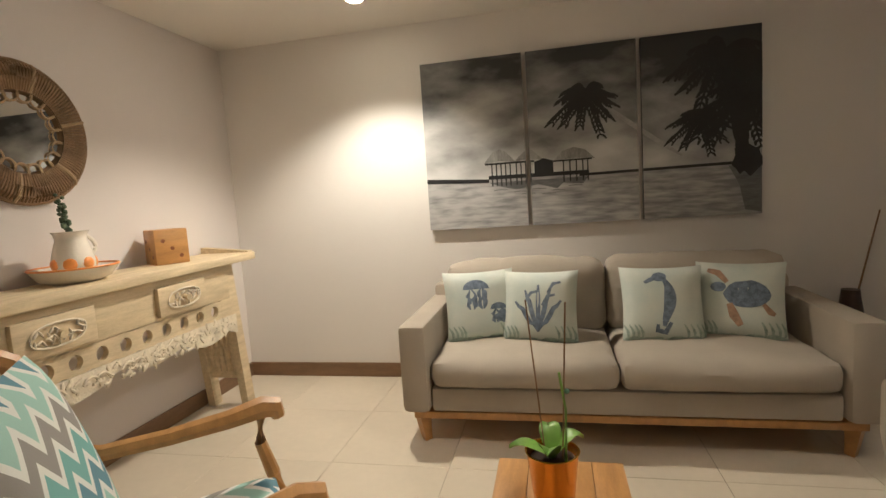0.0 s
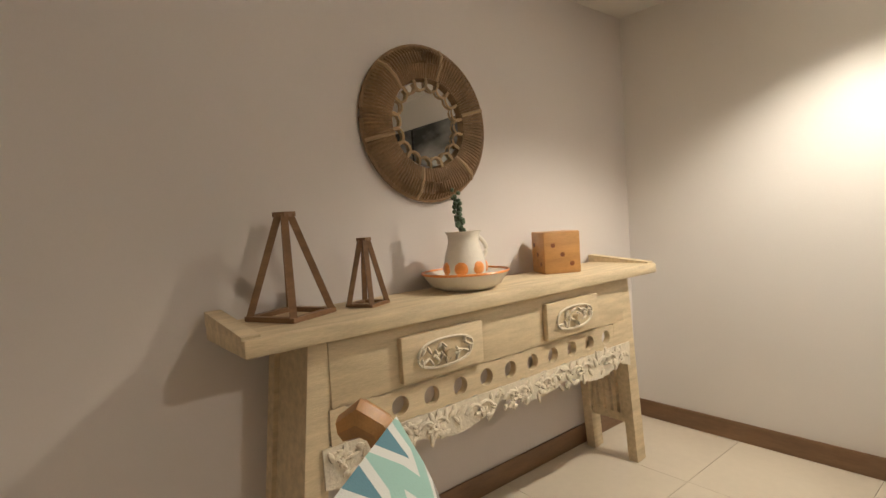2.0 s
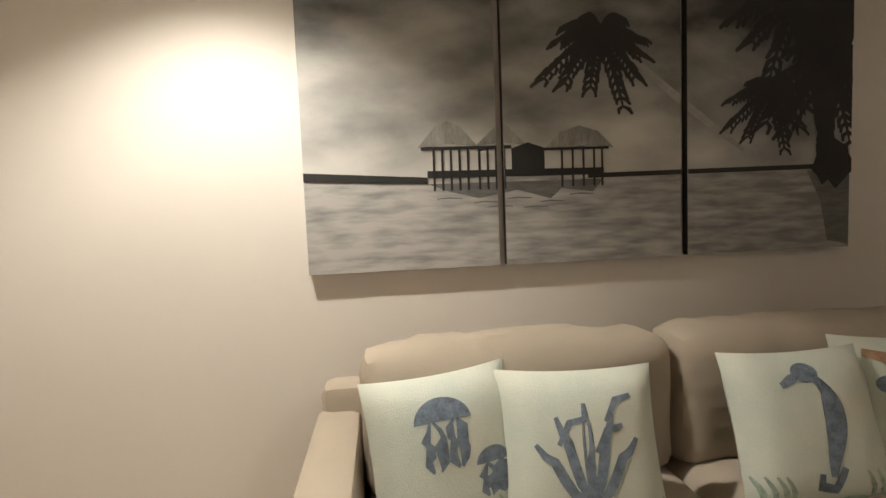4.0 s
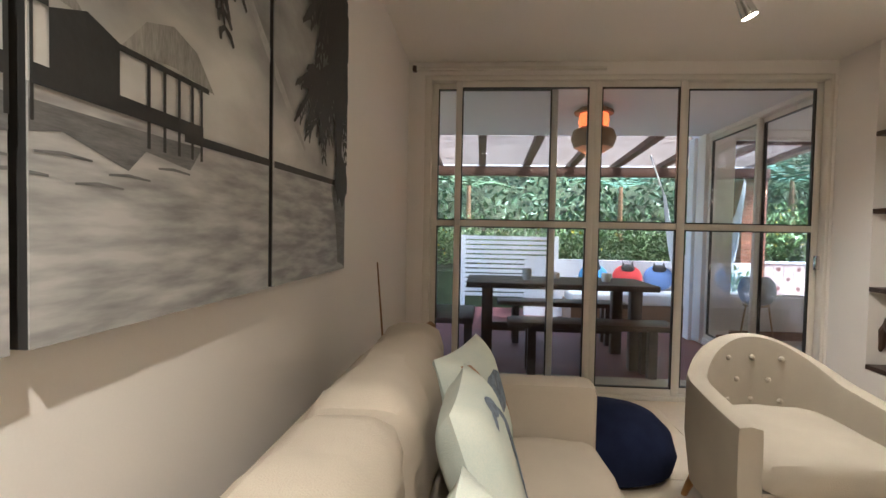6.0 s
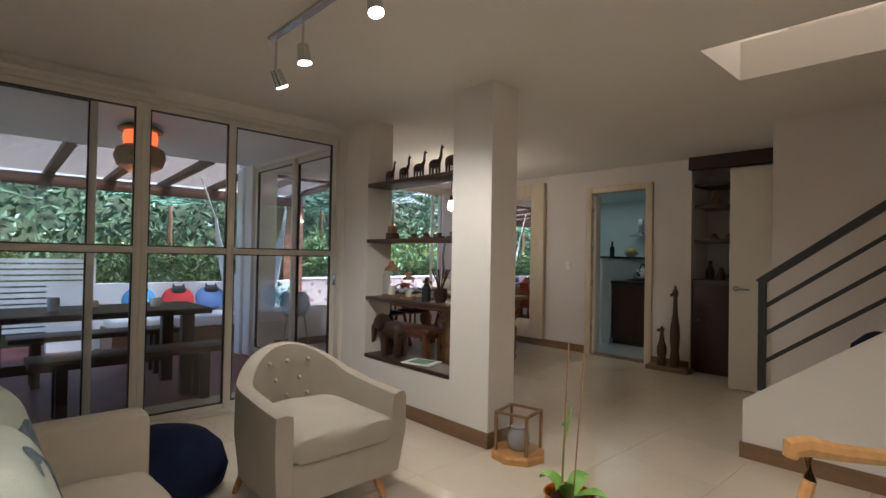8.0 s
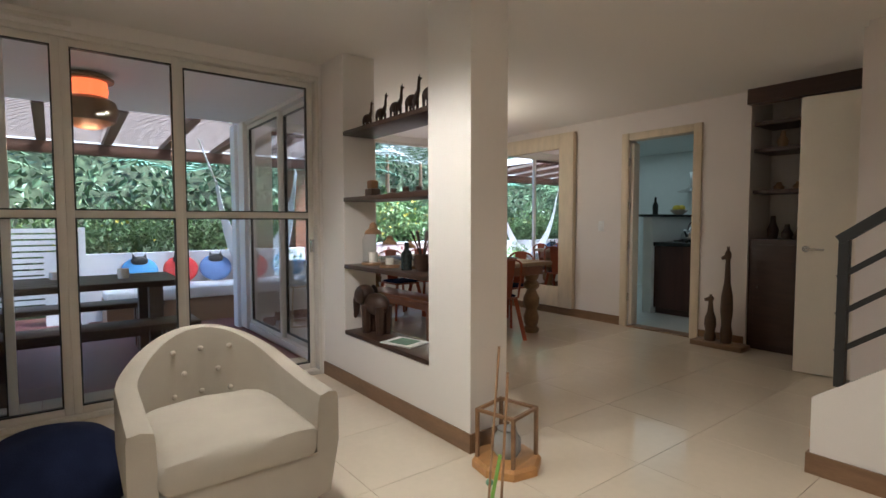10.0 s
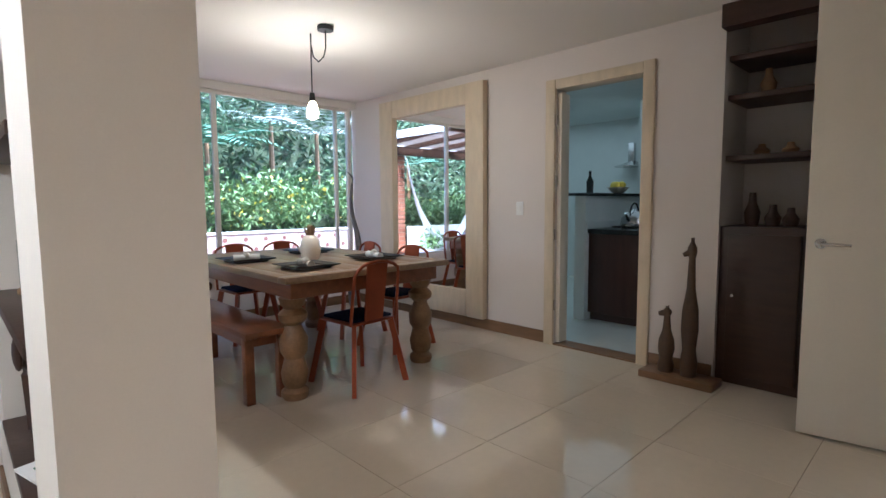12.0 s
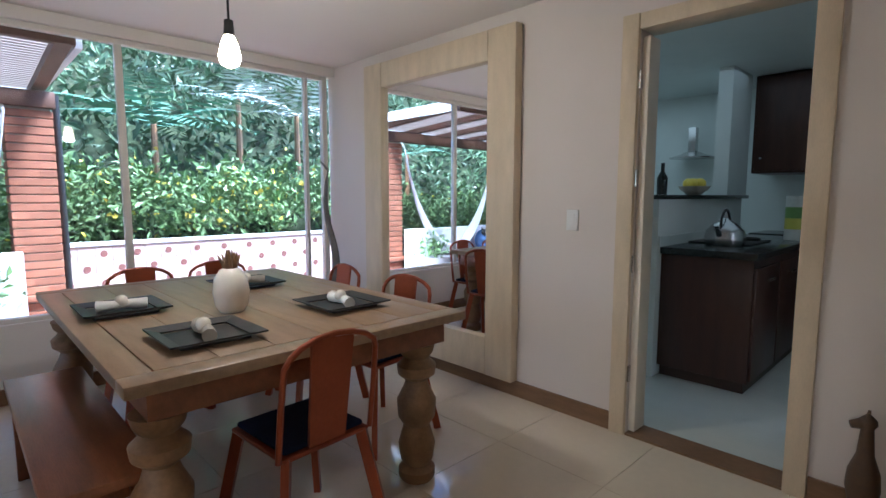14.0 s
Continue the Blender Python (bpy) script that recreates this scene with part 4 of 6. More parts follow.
# ---- zigzag armchair ----
def zigzag():
    m = mat("zigzag_cotton", (0.5, 0.5, 0.5), 0.9, fine=250, bump=0.2, spec=0.2)
    nt = m.node_tree
    b = nt.nodes["Principled BSDF"]
    tc = nt.nodes.new("ShaderNodeTexCoord")
    sep = nt.nodes.new("ShaderNodeSeparateXYZ")
    nt.links.new(tc.outputs["UV"], sep.inputs[0])

    def op(kind, a, c):
        n = nt.nodes.new("ShaderNodeMath")
        n.operation = kind
        for i, v in enumerate((a, c)):
            if isinstance(v, (int, float)):
                n.inputs[i].default_value = v
            elif v is not None:
                nt.links.new(v, n.inputs[i])
        return n.outputs[0]
    saw = op("PINGPONG", op("MULTIPLY", sep.outputs["X"], 1.0), 0.062)
    row = op("DIVIDE", op("ADD", sep.outputs["Y"], op("MULTIPLY", saw, 1.35)), 0.40)
    ramp = nt.nodes.new("ShaderNodeValToRGB")
    ramp.color_ramp.interpolation = "CONSTANT"
    white, teal, grey, blue, mint = (0.72, 0.72, 0.68, 1), (0.20, 0.42, 0.40, 1), (0.30, 0.28, 0.26, 1), (0.14, 0.27, 0.33, 1), (0.36, 0.56, 0.50, 1)
    stops = [(0, white), (0.08, teal), (0.25, white), (0.33, grey), (0.5, white), (0.58, mint), (0.75, white), (0.83, blue)]
    el = ramp.color_ramp.elements
    while len(el) < len(stops):
        el.new(0.5)
    for e, (p, c) in zip(el, stops):
        e.position, e.color = p, c
    nt.links.new(op("FRACT", row, None), ramp.inputs[0])
    nt.links.new(ramp.outputs[0], b.inputs["Base Color"])
    return m


M_ZIG = zigzag()


def uv_from(ob, fu, fv):
    me = ob.data
    lay = me.uv_layers.new(name="uv")
    for lp in me.loops:
        co = me.vertices[lp.vertex_index].co
        lay.data[lp.index].uv = (fu(co), fv(co))


def quilt(w, ln, t, n, place):
    """A padded panel w wide and ln long; place(u, v, d) gives its points."""
    bm = bmesh.new()
    g = {}
    for s in (1, -1):
        for i in range(n + 1):
            for j in range(n + 1):
                u, v = 2 * i / n - 1, 2 * j / n - 1
                d = s * t / 2 * ((1 - abs(u) ** 6) * (1 - abs(v) ** 6)) ** 0.5
                g[s, i, j] = bm.verts.new(place(u * w / 2, (v + 1) / 2 * ln, d))
    for s in (1, -1):
        for i in range(n):
            for j in range(n):
                f = [g[s, i, j], g[s, i + 1, j], g[s, i + 1, j + 1], g[s, i, j + 1]]
                bm.faces.new(f if s == 1 else f[::-1])
    bmesh.ops.remove_doubles(bm, verts=bm.verts, dist=0.0005)
    return bm


# local: +x is the way it faces
zc = thing("wooden_armchair", "honey oak armchair with a teal and grey zigzag cushion cover", "armchair", (1.39, -2.44, 0), 39)
zc.scale = (0.82, 1.02, 1.0)
bk = part("back_pad", quilt(0.57, 0.68, 0.10, 16, lambda u, v, d: Vector((-0.17 - 0.20 * v - 0.12 * v * v + d, u * (1 - 0.10 * v), 0.40 + 0.86 * v - 0.08 * v * v))), M_ZIG, zc, "teal, grey and white zigzag cotton back")
uv_from(bk, lambda c: c.y, lambda c: c.z * 1.15)
st = part("seat_pad", quilt(0.54, 0.56, 0.10, 14, lambda u, v, d: Vector((-0.22 + v, u, 0.40 + 0.05 * v + d))), M_ZIG, zc, "zigzag cotton seat pad")
uv_from(st, lambda c: c.y, lambda c: c.x)
for sy in (-1, 1):
    y = sy * 0.285
    bm = bmesh.new()
    tube(bm, [(-0.21 - 0.20 * v - 0.12 * v * v, y * (0.96 - 0.12 * v), 0.40 + 0.86 * v - 0.08 * v * v) for v in (-0.1, 0.1, 0.25, 0.4, 0.55, 0.66)] + [(-0.43, y * 0.88, 0.95), (-0.475, y * 0.88, 0.93)], [0.026, 0.026, 0.027, 0.028, 0.03, 0.032, 0.034, 0.024], 8)
    part("back_post", bm, M_OAK, zc)
    bm = bmesh.new()
    tube(bm, [(-0.30, y, 0.66), (-0.2, y, 0.635), (0.0, y, 0.635), (0.2, y, 0.645), (0.32, y, 0.66), (0.37, y, 0.65), (0.375, y, 0.62)], [0.02, 0.024, 0.026, 0.03, 0.036, 0.036, 0.026], 8)
    part("armrest", bm, M_OAK, zc)
    bm = bmesh.new()
    tube(bm, [(0.31, y, 0.64), (0.30, y, 0.55), (0.335, y, 0.44), (0.35, y, 0.37), (0.335, y, 0.30), (0.33, y, 0.15), (0.34, y, 0.0)], [0.024, 0.022, 0.026, 0.03, 0.028, 0.024, 0.02], 8)
    part("front_leg", bm, M_OAK, zc)
    bm = bmesh.new()
    tube(bm, [(-0.20, y, 0.40), (-0.26, y, 0.2), (-0.36, y, 0.0)], [0.028, 0.026, 0.02], 8)
    part("rear_leg", bm, M_OAK, zc)
    part("side_rail", boxes((-0.24, y - 0.015, 0.30, 0.34, y + 0.015, 0.37), r=0.004), M_OAK, zc)
bm = bmesh.new()
tube(bm, [(-0.40, -0.25, 0.84), (-0.41, 0.0, 0.85), (-0.40, 0.25, 0.84)], [0.022, 0.024, 0.022], 8)
part("top_rail", bm, M_OAK, zc)
part("front_rail", boxes((0.31, -0.27, 0.31, 0.345, 0.27, 0.37), r=0.004), M_OAK, zc)

# socket plug bundle at the wall
pl = thing("plug_cluster", "white plugs and black adapter by the skirting", "plug", (0.12, -2.72, 0))
part("adapter", boxes((-0.04, -0.05, 0, 0.05, 0.05, 0.16), r=0.01), M_BLACK, pl)
part("plug", boxes((-0.03, -0.13, 0, 0.02, -0.06, 0.22), r=0.015), M_CERAM, pl)
part("plug", boxes((-0.03, -0.03, 0.165, 0.03, 0.03, 0.24), r=0.015), M_CERAM, pl)

# ---- side table and orchid ----
ct = thing("side_table", "small square honey oak table with a plank top", "table", (2.32, -1.91, 0))
ct.scale = (0.73, 0.73, 0.82)
for k in range(4):
    part("plank", boxes((-0.29 + k * 0.145, -0.29, 0.385, -0.147 + k * 0.145, 0.29, 0.41), r=0.003), M_OAK, ct)
part("apron", boxes((-0.25, -0.25, 0.33, 0.25, 0.25, 0.384)), M_OAK, ct)
for sx in (-1, 1):
    for sy in (-1, 1):
        bm = bmesh.new()
        rod(bm, (sx * 0.25, sy * 0.25, 0), (sx * 0.22, sy * 0.22, 0.335), 0.016, 0.024, 10)
        part("leg", bm, M_OAK, ct)
orc = thing("potted_orchid", "leafless orchid with two support sticks in a gold pot", "plant", (2.30, -1.93, 0.337))
bm = bmesh.new()
lathe(bm, [(0.055, 0), (0.062, 0.005), (0.078, 0.15), (0.083, 0.158), (0.077, 0.158), (0.07, 0.125)], 28)
part("pot", bm, M_GOLD, orc, "shiny gold ceramic pot")
bm = bmesh.new()
rod(bm, (0, 0, 0.12), (0, 0, 0.132), 0.069, None, 20)
part("soil", bm, M_DARK, orc)
for p0, p1 in (((-0.02, 0.01, 0.12), (-0.06, 0.02, 0.62)), ((0.03, 0.0, 0.12), (0.055, -0.07, 0.63))):
    bm = bmesh.new()
    rod(bm, p0, p1, 0.0025, None, 6)
    part("stick", bm, M_BROWNWOOD, orc)
bm = bmesh.new()
tube(bm, [(0.04, -0.02, 0.13), (0.045, -0.035, 0.30), (0.03, -0.05, 0.42)], 0.004, 6)
part("flower_stem", bm, M_PLANT, orc)
bm = bmesh.new()
bmesh.ops.create_uvsphere(bm, u_segments=8, v_segments=5, radius=0.008, matrix=Matrix.Translation((0.05, -0.04, 0.36)))
part("clip", bm, M_FERN, orc)
for a, ln, lift in ((0.3, 0.10, 0.07), (3.3, 0.13, 0.05), (1.7, 0.09, 0.08), (4.6, 0.10, 0.07)):
    bm = bmesh.new()
    rows = []
    for i in range(9):
        s = i / 8
        w = 0.032 * math.sin(math.pi * min(1, s * 0.9 + 0.1)) + 0.002
        c = Vector((math.cos(a) * ln * s, math.sin(a) * ln * s, 0.13 + lift * math.sin(2.2 * s)))
        side = Vector((-math.sin(a), math.cos(a), 0)) * w
        rows.append([bm.verts.new(c - side + Vector((0, 0, 0.008))), bm.verts.new(c - Vector((0, 0, 0.004))), bm.verts.new(c + side + Vector((0, 0, 0.008)))])
    for p, q in zip(rows, rows[1:]):
        for k in range(2):
            bm.faces.new((p[k], p[k + 1], q[k + 1], q[k]))
    part("leaf", bm, M_PLANT, orc)

# ---- tub chair ----
tc_ = thing("tub_chair", "greige buttoned tub armchair with tapered wooden legs", "armchair", (3.77, -1.80, 0), 181)
# local: +x is the way it faces


def tub_shell(inner):
    bm = bmesh.new()
    rows = []
    n = 36
    for i in range(n + 1):
        s = i / n
        a = math.pi * (0.5 + s)
        ex, ey = (0.36, 0.37) if not inner else (0.27, 0.285)
        if s < 0.12 or s > 0.88:
            q = (0.12 - min(s, 1 - s)) / 0.12
            sy = 1 if s < 0.5 else -1
            a2 = math.pi * (0.5 + 0.12)
            x, y = ex * math.cos(a2) * (1 - q) + 0.34 * q, sy * (ey * math.sin(a2) * (1 - q) + ey * 0.97 * q)
        else:
            x, y = ex * math.cos(a), ey * math.sin(a)
        top = 0.56 + 0.20 * math.sin(math.pi * s) ** 1.6
        rows.append((x, y, top))
    return rows


outer, inner = tub_shell(False), tub_shell(True)
bm = bmesh.new()
prof = []
for (xo, yo, t), (xi, yi, _) in zip(outer, inner):
    ring = [(xo * 0.93, yo * 0.93, 0.15), (xo, yo, 0.36), (xo, yo, t - 0.03), (xo * 0.985, yo * 0.985, t - 0.008), ((xo + xi) / 2, (yo + yi) / 2, t), (xi * 1.02, yi * 1.02, t - 0.008), (xi, yi, t - 0.04), (xi * 0.98, yi * 0.98, 0.38), (xi * 0.98, yi * 0.98, 0.15)]
    prof.append([bm.verts.new(p) for p in ring])
for p, q in zip(prof, prof[1:]):
    for k in range(8):
        bm.faces.new((p[k], q[k], q[k + 1], p[k + 1]))
bm.faces.new(prof[0])
bm.faces.new(prof[-1][::-1])
part("shell", bm, M_ARMCH, tc_, smooth=50)
bm = bmesh.new()
slab(bm, [(0.335, -0.27), (0.335, 0.27), (0.1, 0.285), (-0.12, 0.24), (-0.26, 0.1), (-0.26, -0.1), (-0.12, -0.24), (0.1, -0.285)], 0.18, Matrix.Translation((0, 0, 0.15)))
part("base", bm, M_ARMCH, tc_)
part("seat_cushion", soft_block(-0.25, -0.265, 0.325, 0.37, 0.265, 0.45, 0.03, 9, 0.04), M_ARMCH, tc_)
for z, cols in ((0.66, (-0.42, 0, 0.42)), (0.56, (-0.25, 0.25)), (0.47, (-0.42, 0, 0.42))):
    for a in cols:
        bm = bmesh.new()
        bmesh.ops.create_uvsphere(bm, u_segments=10, v_segments=6, radius=0.013, matrix=Matrix.Translation((-0.268 * math.cos(a), 0.283 * math.sin(a), z)))
        part("button", bm, M_ARMCH, tc_)
for sx in (-1, 1):
    for sy in (-1, 1):
        bm = bmesh.new()
        rod(bm, (sx * 0.29, sy * 0.27, 0.0), (sx * 0.24, sy * 0.23, 0.16), 0.014, 0.024, 10)
        part("leg", bm, M_OAK, tc_)

# navy pouf and a stick in a wooden vase behind the sofa arm
bm = bmesh.new()
lathe(bm, [(0.24, 0.0), (0.30, 0.04), (0.32, 0.12), (0.30, 0.21), (0.22, 0.28), (0.11, 0.32), (0.02, 0.33)], 28)
for v in bm.verts:
    v.co += v.co.normalized() * 0.025 * noise.noise(v.co * 5)
solid("beanbag", bm, M_NAVY, "dark navy cloth beanbag slumped on the floor", "beanbag", at=(4.32, -1.24, 0))
sv = thing("floor_vase", "slim dark wooden vase with one long stick", "vase", (3.98, -0.14, 0))
bm = bmesh.new()
lathe(bm, [(0.05, 0), (0.07, 0.1), (0.075, 0.4), (0.05, 0.55), (0.045, 0.60), (0.04, 0.60)], 18)
part("vase", bm, M_DARK, sv)
bm = bmesh.new()
rod(bm, (0.03, 0.02, 0.5), (0.19, 0.10, 1.04), 0.006, 0.004, 6)
part("stick", bm, M_BROWNWOOD, sv)
fg = thing("wooden_figure", "dark rounded wooden figure on a plinth", "ornament", (4.70, -0.26, 0))
fg.scale = (0.8, 0.8, 0.74)
part("plinth", boxes((-0.09, -0.09, 0, 0.09, 0.09, 0.62), r=0.006), M_DARK, fg)
bm = bmesh.new()
lathe(bm, [(0.05, 0.62), (0.055, 0.68), (0.035, 0.75), (0.045, 0.80), (0.04, 0.86), (0.01, 0.885)], 16)
part("figure", bm, M_BROWNWOOD, fg)

# ---- floor lantern by the column ----
ln = thing("floor_lantern", "wooden framed glass lantern with a jar on an octagonal base", "lantern", (3.40, -3.06, 0), 12)
bm = bmesh.new()
lathe(bm, [(0.175, 0), (0.175, 0.035), (0.16, 0.05)], 8)
part("base", bm, M_OAK, ln, smooth=None)
for sx in (-1, 1):
    for sy in (-1, 1):
        part("post", boxes((sx * 0.105 - 0.008, sy * 0.105 - 0.008, 0.05, sx * 0.105 + 0.008, sy * 0.105 + 0.008, 0.28)), M_BROWNWOOD, ln)
part("top_frame", boxes((-0.113, -0.113, 0.28, 0.113, -0.097, 0.295), (-0.113, 0.097, 0.28, 0.113, 0.113, 0.295), (-0.113, -0.097, 0.28, -0.097, 0.097, 0.295), (0.097, -0.097, 0.28, 0.113, 0.097, 0.295)), M_BROWNWOOD, ln)
bm = bmesh.new()
lathe(bm, [(0.05, 0.05), (0.07, 0.08), (0.07, 0.14), (0.045, 0.18), (0.05, 0.19)], 20)
part("jar", bm, mat("grey_jar", (0.3, 0.3, 0.3), 0.25), ln)
for sx in (-1, 1):
    p = part("glass", boxes((sx * 0.105 - 0.0015, -0.097, 0.05, sx * 0.105 + 0.0015, 0.097, 0.28)), M_GLASS, ln)

# ---- shelves in the opening ----
for k, z in enumerate((0.385, 0.875, 1.365, 1.845)):
    solid("shelf", boxes((3.984, PY1 + 0.005, z, 5.036, PY0 + 0.006, z + 0.03), r=0.003), M_DARK, "dark brown plank shelf in the wall opening", "shelf", "shelves in the wall opening")


def grazer(at, s, rz, label, group, long_neck=True, trunk=False):
    bm = bmesh.new()
    bmesh.ops.create_uvsphere(bm, u_segments=12, v_segments=8, radius=1, matrix=Matrix.LocRotScale((0, 0, 0.62 * s), None, (0.36 * s, 0.20 * s, 0.24 * s)))
    for x in (-0.22, 0.22):
        for y in (-0.1, 0.1):
            rod(bm, (x * s, y * s, 0), (x * s, y * s, 0.6 * s), (0.085 if trunk else 0.045) * s, (0.11 if trunk else 0.07) * s, 8)
    if long_neck:
        tube(bm, [(0.25 * s, 0, 0.68 * s), (0.40 * s, 0, 0.95 * s), (0.42 * s, 0, 1.25 * s), (0.46 * s, 0, 1.42 * s), (0.60 * s, 0, 1.36 * s)], [0.12 * s, 0.075 * s, 0.055 * s, 0.075 * s, 0.03 * s], 8)
        rod(bm, (0.44 * s, 0.03 * s, 1.44 * s), (0.42 * s, 0.05 * s, 1.56 * s), 0.018 * s)
    if trunk:
        bmesh.ops.create_uvsphere(bm, u_segments=12, v_segments=8, radius=0.23 * s, matrix=Matrix.Translation((0.40 * s, 0, 0.78 * s)))
        tube(bm, [(0.52 * s, 0, 0.80 * s), (0.68 * s, 0, 0.62 * s), (0.70 * s, 0, 0.35 * s), (0.78 * s, 0, 0.22 * s)], [0.11 * s, 0.085 * s, 0.06 * s, 0.045 * s], 8)
        for y in (-0.2, 0.2):
            bmesh.ops.create_uvsphere(bm, u_segments=10, v_segments=6, radius=1, matrix=Matrix.LocRotScale((0.33 * s, y * s, 0.80 * s), None, (0.14 * s, 0.035 * s, 0.19 * s)))
    return solid("animal_figurine", bm, M_DARK, label, "figurine", group, at, rz)


for k in range(5):
    grazer((4.86 - 0.19 * k, -3.10, 1.875), 0.125 + 0.011 * k, 185, "dark carved long-necked animal on the top shelf", "row of carved animals")
grazer((4.80, -3.13, 0.415), 0.34, 10, "dark carved wooden elephant on the sill shelf", "", False, True)


def glass_lantern(at, r, h, label):
    l = thing("glass_lantern", label, "lantern", at, 0, "lanterns on the shelf")
    bm = bmesh.new()
    lathe(bm, [(r, 0), (r, 0.015), (r * 0.95, 0.02)], 16)
    part("base", bm, M_BROWNWOOD, l)
    bm = bmesh.new()
    lathe(bm, [(r * 0.9, 0.02), (r * 0.92, h * 0.6), (r * 0.6, h * 0.75)], 16)
    part("glass", bm, M_GLASS, l)
    bm = bmesh.new()
    lathe(bm, [(r * 0.75, h * 0.72), (r * 0.7, h * 0.78), (r * 0.35, h * 0.86), (r * 0.3, h * 0.95), (r * 0.1, h)], 16)
    part("cap", bm, M_BROWNWOOD, l)
    bm = bmesh.new()
    rod(bm, (0, 0, 0.02), (0, 0, h * 0.3), r * 0.4, None, 12)
    part("candle", bm, M_CERAM, l)


glass_lantern((4.86, -3.14, 0.906), 0.085, 0.31, "glass lantern with a brown cap on the shelf")
glass_lantern((4.60, -3.12, 0.906), 0.07, 0.22, "smaller glass lantern with a brown cap")
glass_lantern((4.44, -3.18, 0.906), 0.055, 0.19, "small glass lantern with a dark cap")
bm = bmesh.new()
lathe(bm, [(0.04, 0), (0.055, 0.05), (0.05, 0.10), (0.053, 0.105), (0.046, 0.10)], 16)
cup = solid("small_pot", bm, M_DARK, "small dark pot holding dry twigs", "pot", at=(4.24, -3.14, 0.906))
tw = thing("dry_twigs", "bundle of dark dry twigs in a pot", "twigs", (4.24, -3.14, 0.96))
for k in range(6):
    bm = bmesh.new()
    a = k * 1.05
    tube(bm, [(0, 0, 0), (0.03 * math.cos(a), 0.03 * math.sin(a), 0.1), (0.07 * math.cos(a), 0.07 * math.sin(a), 0.2)], [0.006, 0.005, 0.008], 5)
    part("twig", bm, M_DARK, tw)
solid("bottle", lathe(bmesh.new(), [(0.035, 0), (0.038, 0.1), (0.015, 0.14), (0.015, 0.18)], 14), M_GRANITE, "small dark glass bottle on the shelf", "bottle", at=(4.36, -3.1, 0.906))
bl = thing("box_letters", "stacked dark wooden toy boat on the shelf", "ornament", (4.86, -3.14, 1.396))
part("hull", boxes((-0.05, -0.04, 0, 0.05, 0.04, 0.06), r=0.01), M_DARK, bl)
part("cabin", boxes((-0.035, -0.03, 0.061, 0.035, 0.03, 0.12), r=0.008), M_BROWNWOOD, bl)
for k in range(4):
    bm = bmesh.new()
    box(bm, -0.05, -0.02, 0, 0.05, 0.02, 0.018, r=0.004)
    box(bm, -0.02, -0.015, 0.019, 0.015, 0.015, 0.045 + 0.006 * (k % 2), r=0.004)
    solid("toy_car", bm, M_DARK, "small dark wooden toy car on the shelf", "toy", "toys on the shelf", (4.55 - 0.15 * k, -3.12, 1.396))
bk_ = thing("picture_book", "open picture book lying on the sill shelf", "book", (4.42, -3.12, 0.416), 15)
part("cover", boxes((-0.13, -0.10, 0, 0.13, 0.10, 0.008)), M_EXT, bk_)
part("photo", boxes((-0.08, -0.07, 0.0085, 0.08, 0.07, 0.011)), M_FERN, bk_)

# ---- ceiling lights ----
tk = thing("spot_track", "white ceiling spotlight rail with adjustable heads", "spotlight", (0, 0, 0))
part("rail", boxes((3.0, -1.68, H - 0.02, 4.05, -1.64, H - 0.001)), M_STEEL, tk)
for (x, y, z), (tx, ty, tz) in (((3.08, -1.66, 2.32), (2.3, -1.5, 0)), ((3.68, -1.66, 2.29), (3.5, -1.9, 0)), ((3.98, -1.66, 2.24), (3.98, -2.6, 0.3))):
    d = (Vector((tx, ty, tz)) - Vector((x, y, z))).normalized()
    bm = bmesh.new()
    rod(bm, (x, y, z), Vector((x, y, z)) + d * 0.09, 0.028, 0.035, 16)
    hd = part("spot_head", bm, M_STEEL, tk)
    bm = bmesh.new()
    rod(bm, Vector((x, y, z)) + d * 0.0905, Vector((x, y, z)) + d * 0.092, 0.03, None, 16)
    part("bulb", bm, M_SPOTGLOW, hd)
    bm = bmesh.new()
    rod(bm, (x, y, z), (x, y, H - 0.018), 0.007, None, 8)
    part("stem", bm, M_STEEL, tk)
rl = thing("recessed_downlight", "round lit downlight in the ceiling", "downlight", (1.28, -0.56, H))
bm = bmesh.new()
lathe(bm, [(0.055, -0.012), (0.06, -0.008), (0.06, -0.001)], 24)
part("trim_ring", bm, M_EXT, rl)
bm = bmesh.new()
rod(bm, (0, 0, -0.016), (0, 0, -0.0125), 0.042, None, 20)
part("bulb", bm, M_SPOTGLOW, rl)

# ---- stairs ----
SY0, SY1, SX = -4.17, -5.278, 2.45
sr = thing("staircase", "white plastered stair flight with wooden treads", "stairs", (0, 0, 0))
N = 13
RISE, GO = 0.187, 0.25
for k in range(9):
    x1 = SX - GO * k
    part("step", boxes((x1 - GO, SY1, RISE * k if k else 0.0, x1, SY0 - 0.05, RISE * (k + 1) - 0.03)), M_WHITE, sr)
    part("tread", boxes((x1 - GO + 0.001, SY1, RISE * (k + 1) - 0.029, x1 + 0.02, SY0 - 0.05, RISE * (k + 1)), r=0.004), M_OAK, sr)
bm = bmesh.new()
slab(bm, [(SX, 0), (SX, 0.37), (SX - 2.25, 0.37 + 2.25 * RISE / GO), (SX - 2.25, 0)], 0.05, Matrix(((1, 0, 0, 0), (0, 0, 1, SY0 - 0.049), (0, 1, 0, 0), (0, 0, 0, 1))))
part("stringer", bm, M_WHITE, sr, "white plastered side wall of the stairs", smooth=None)
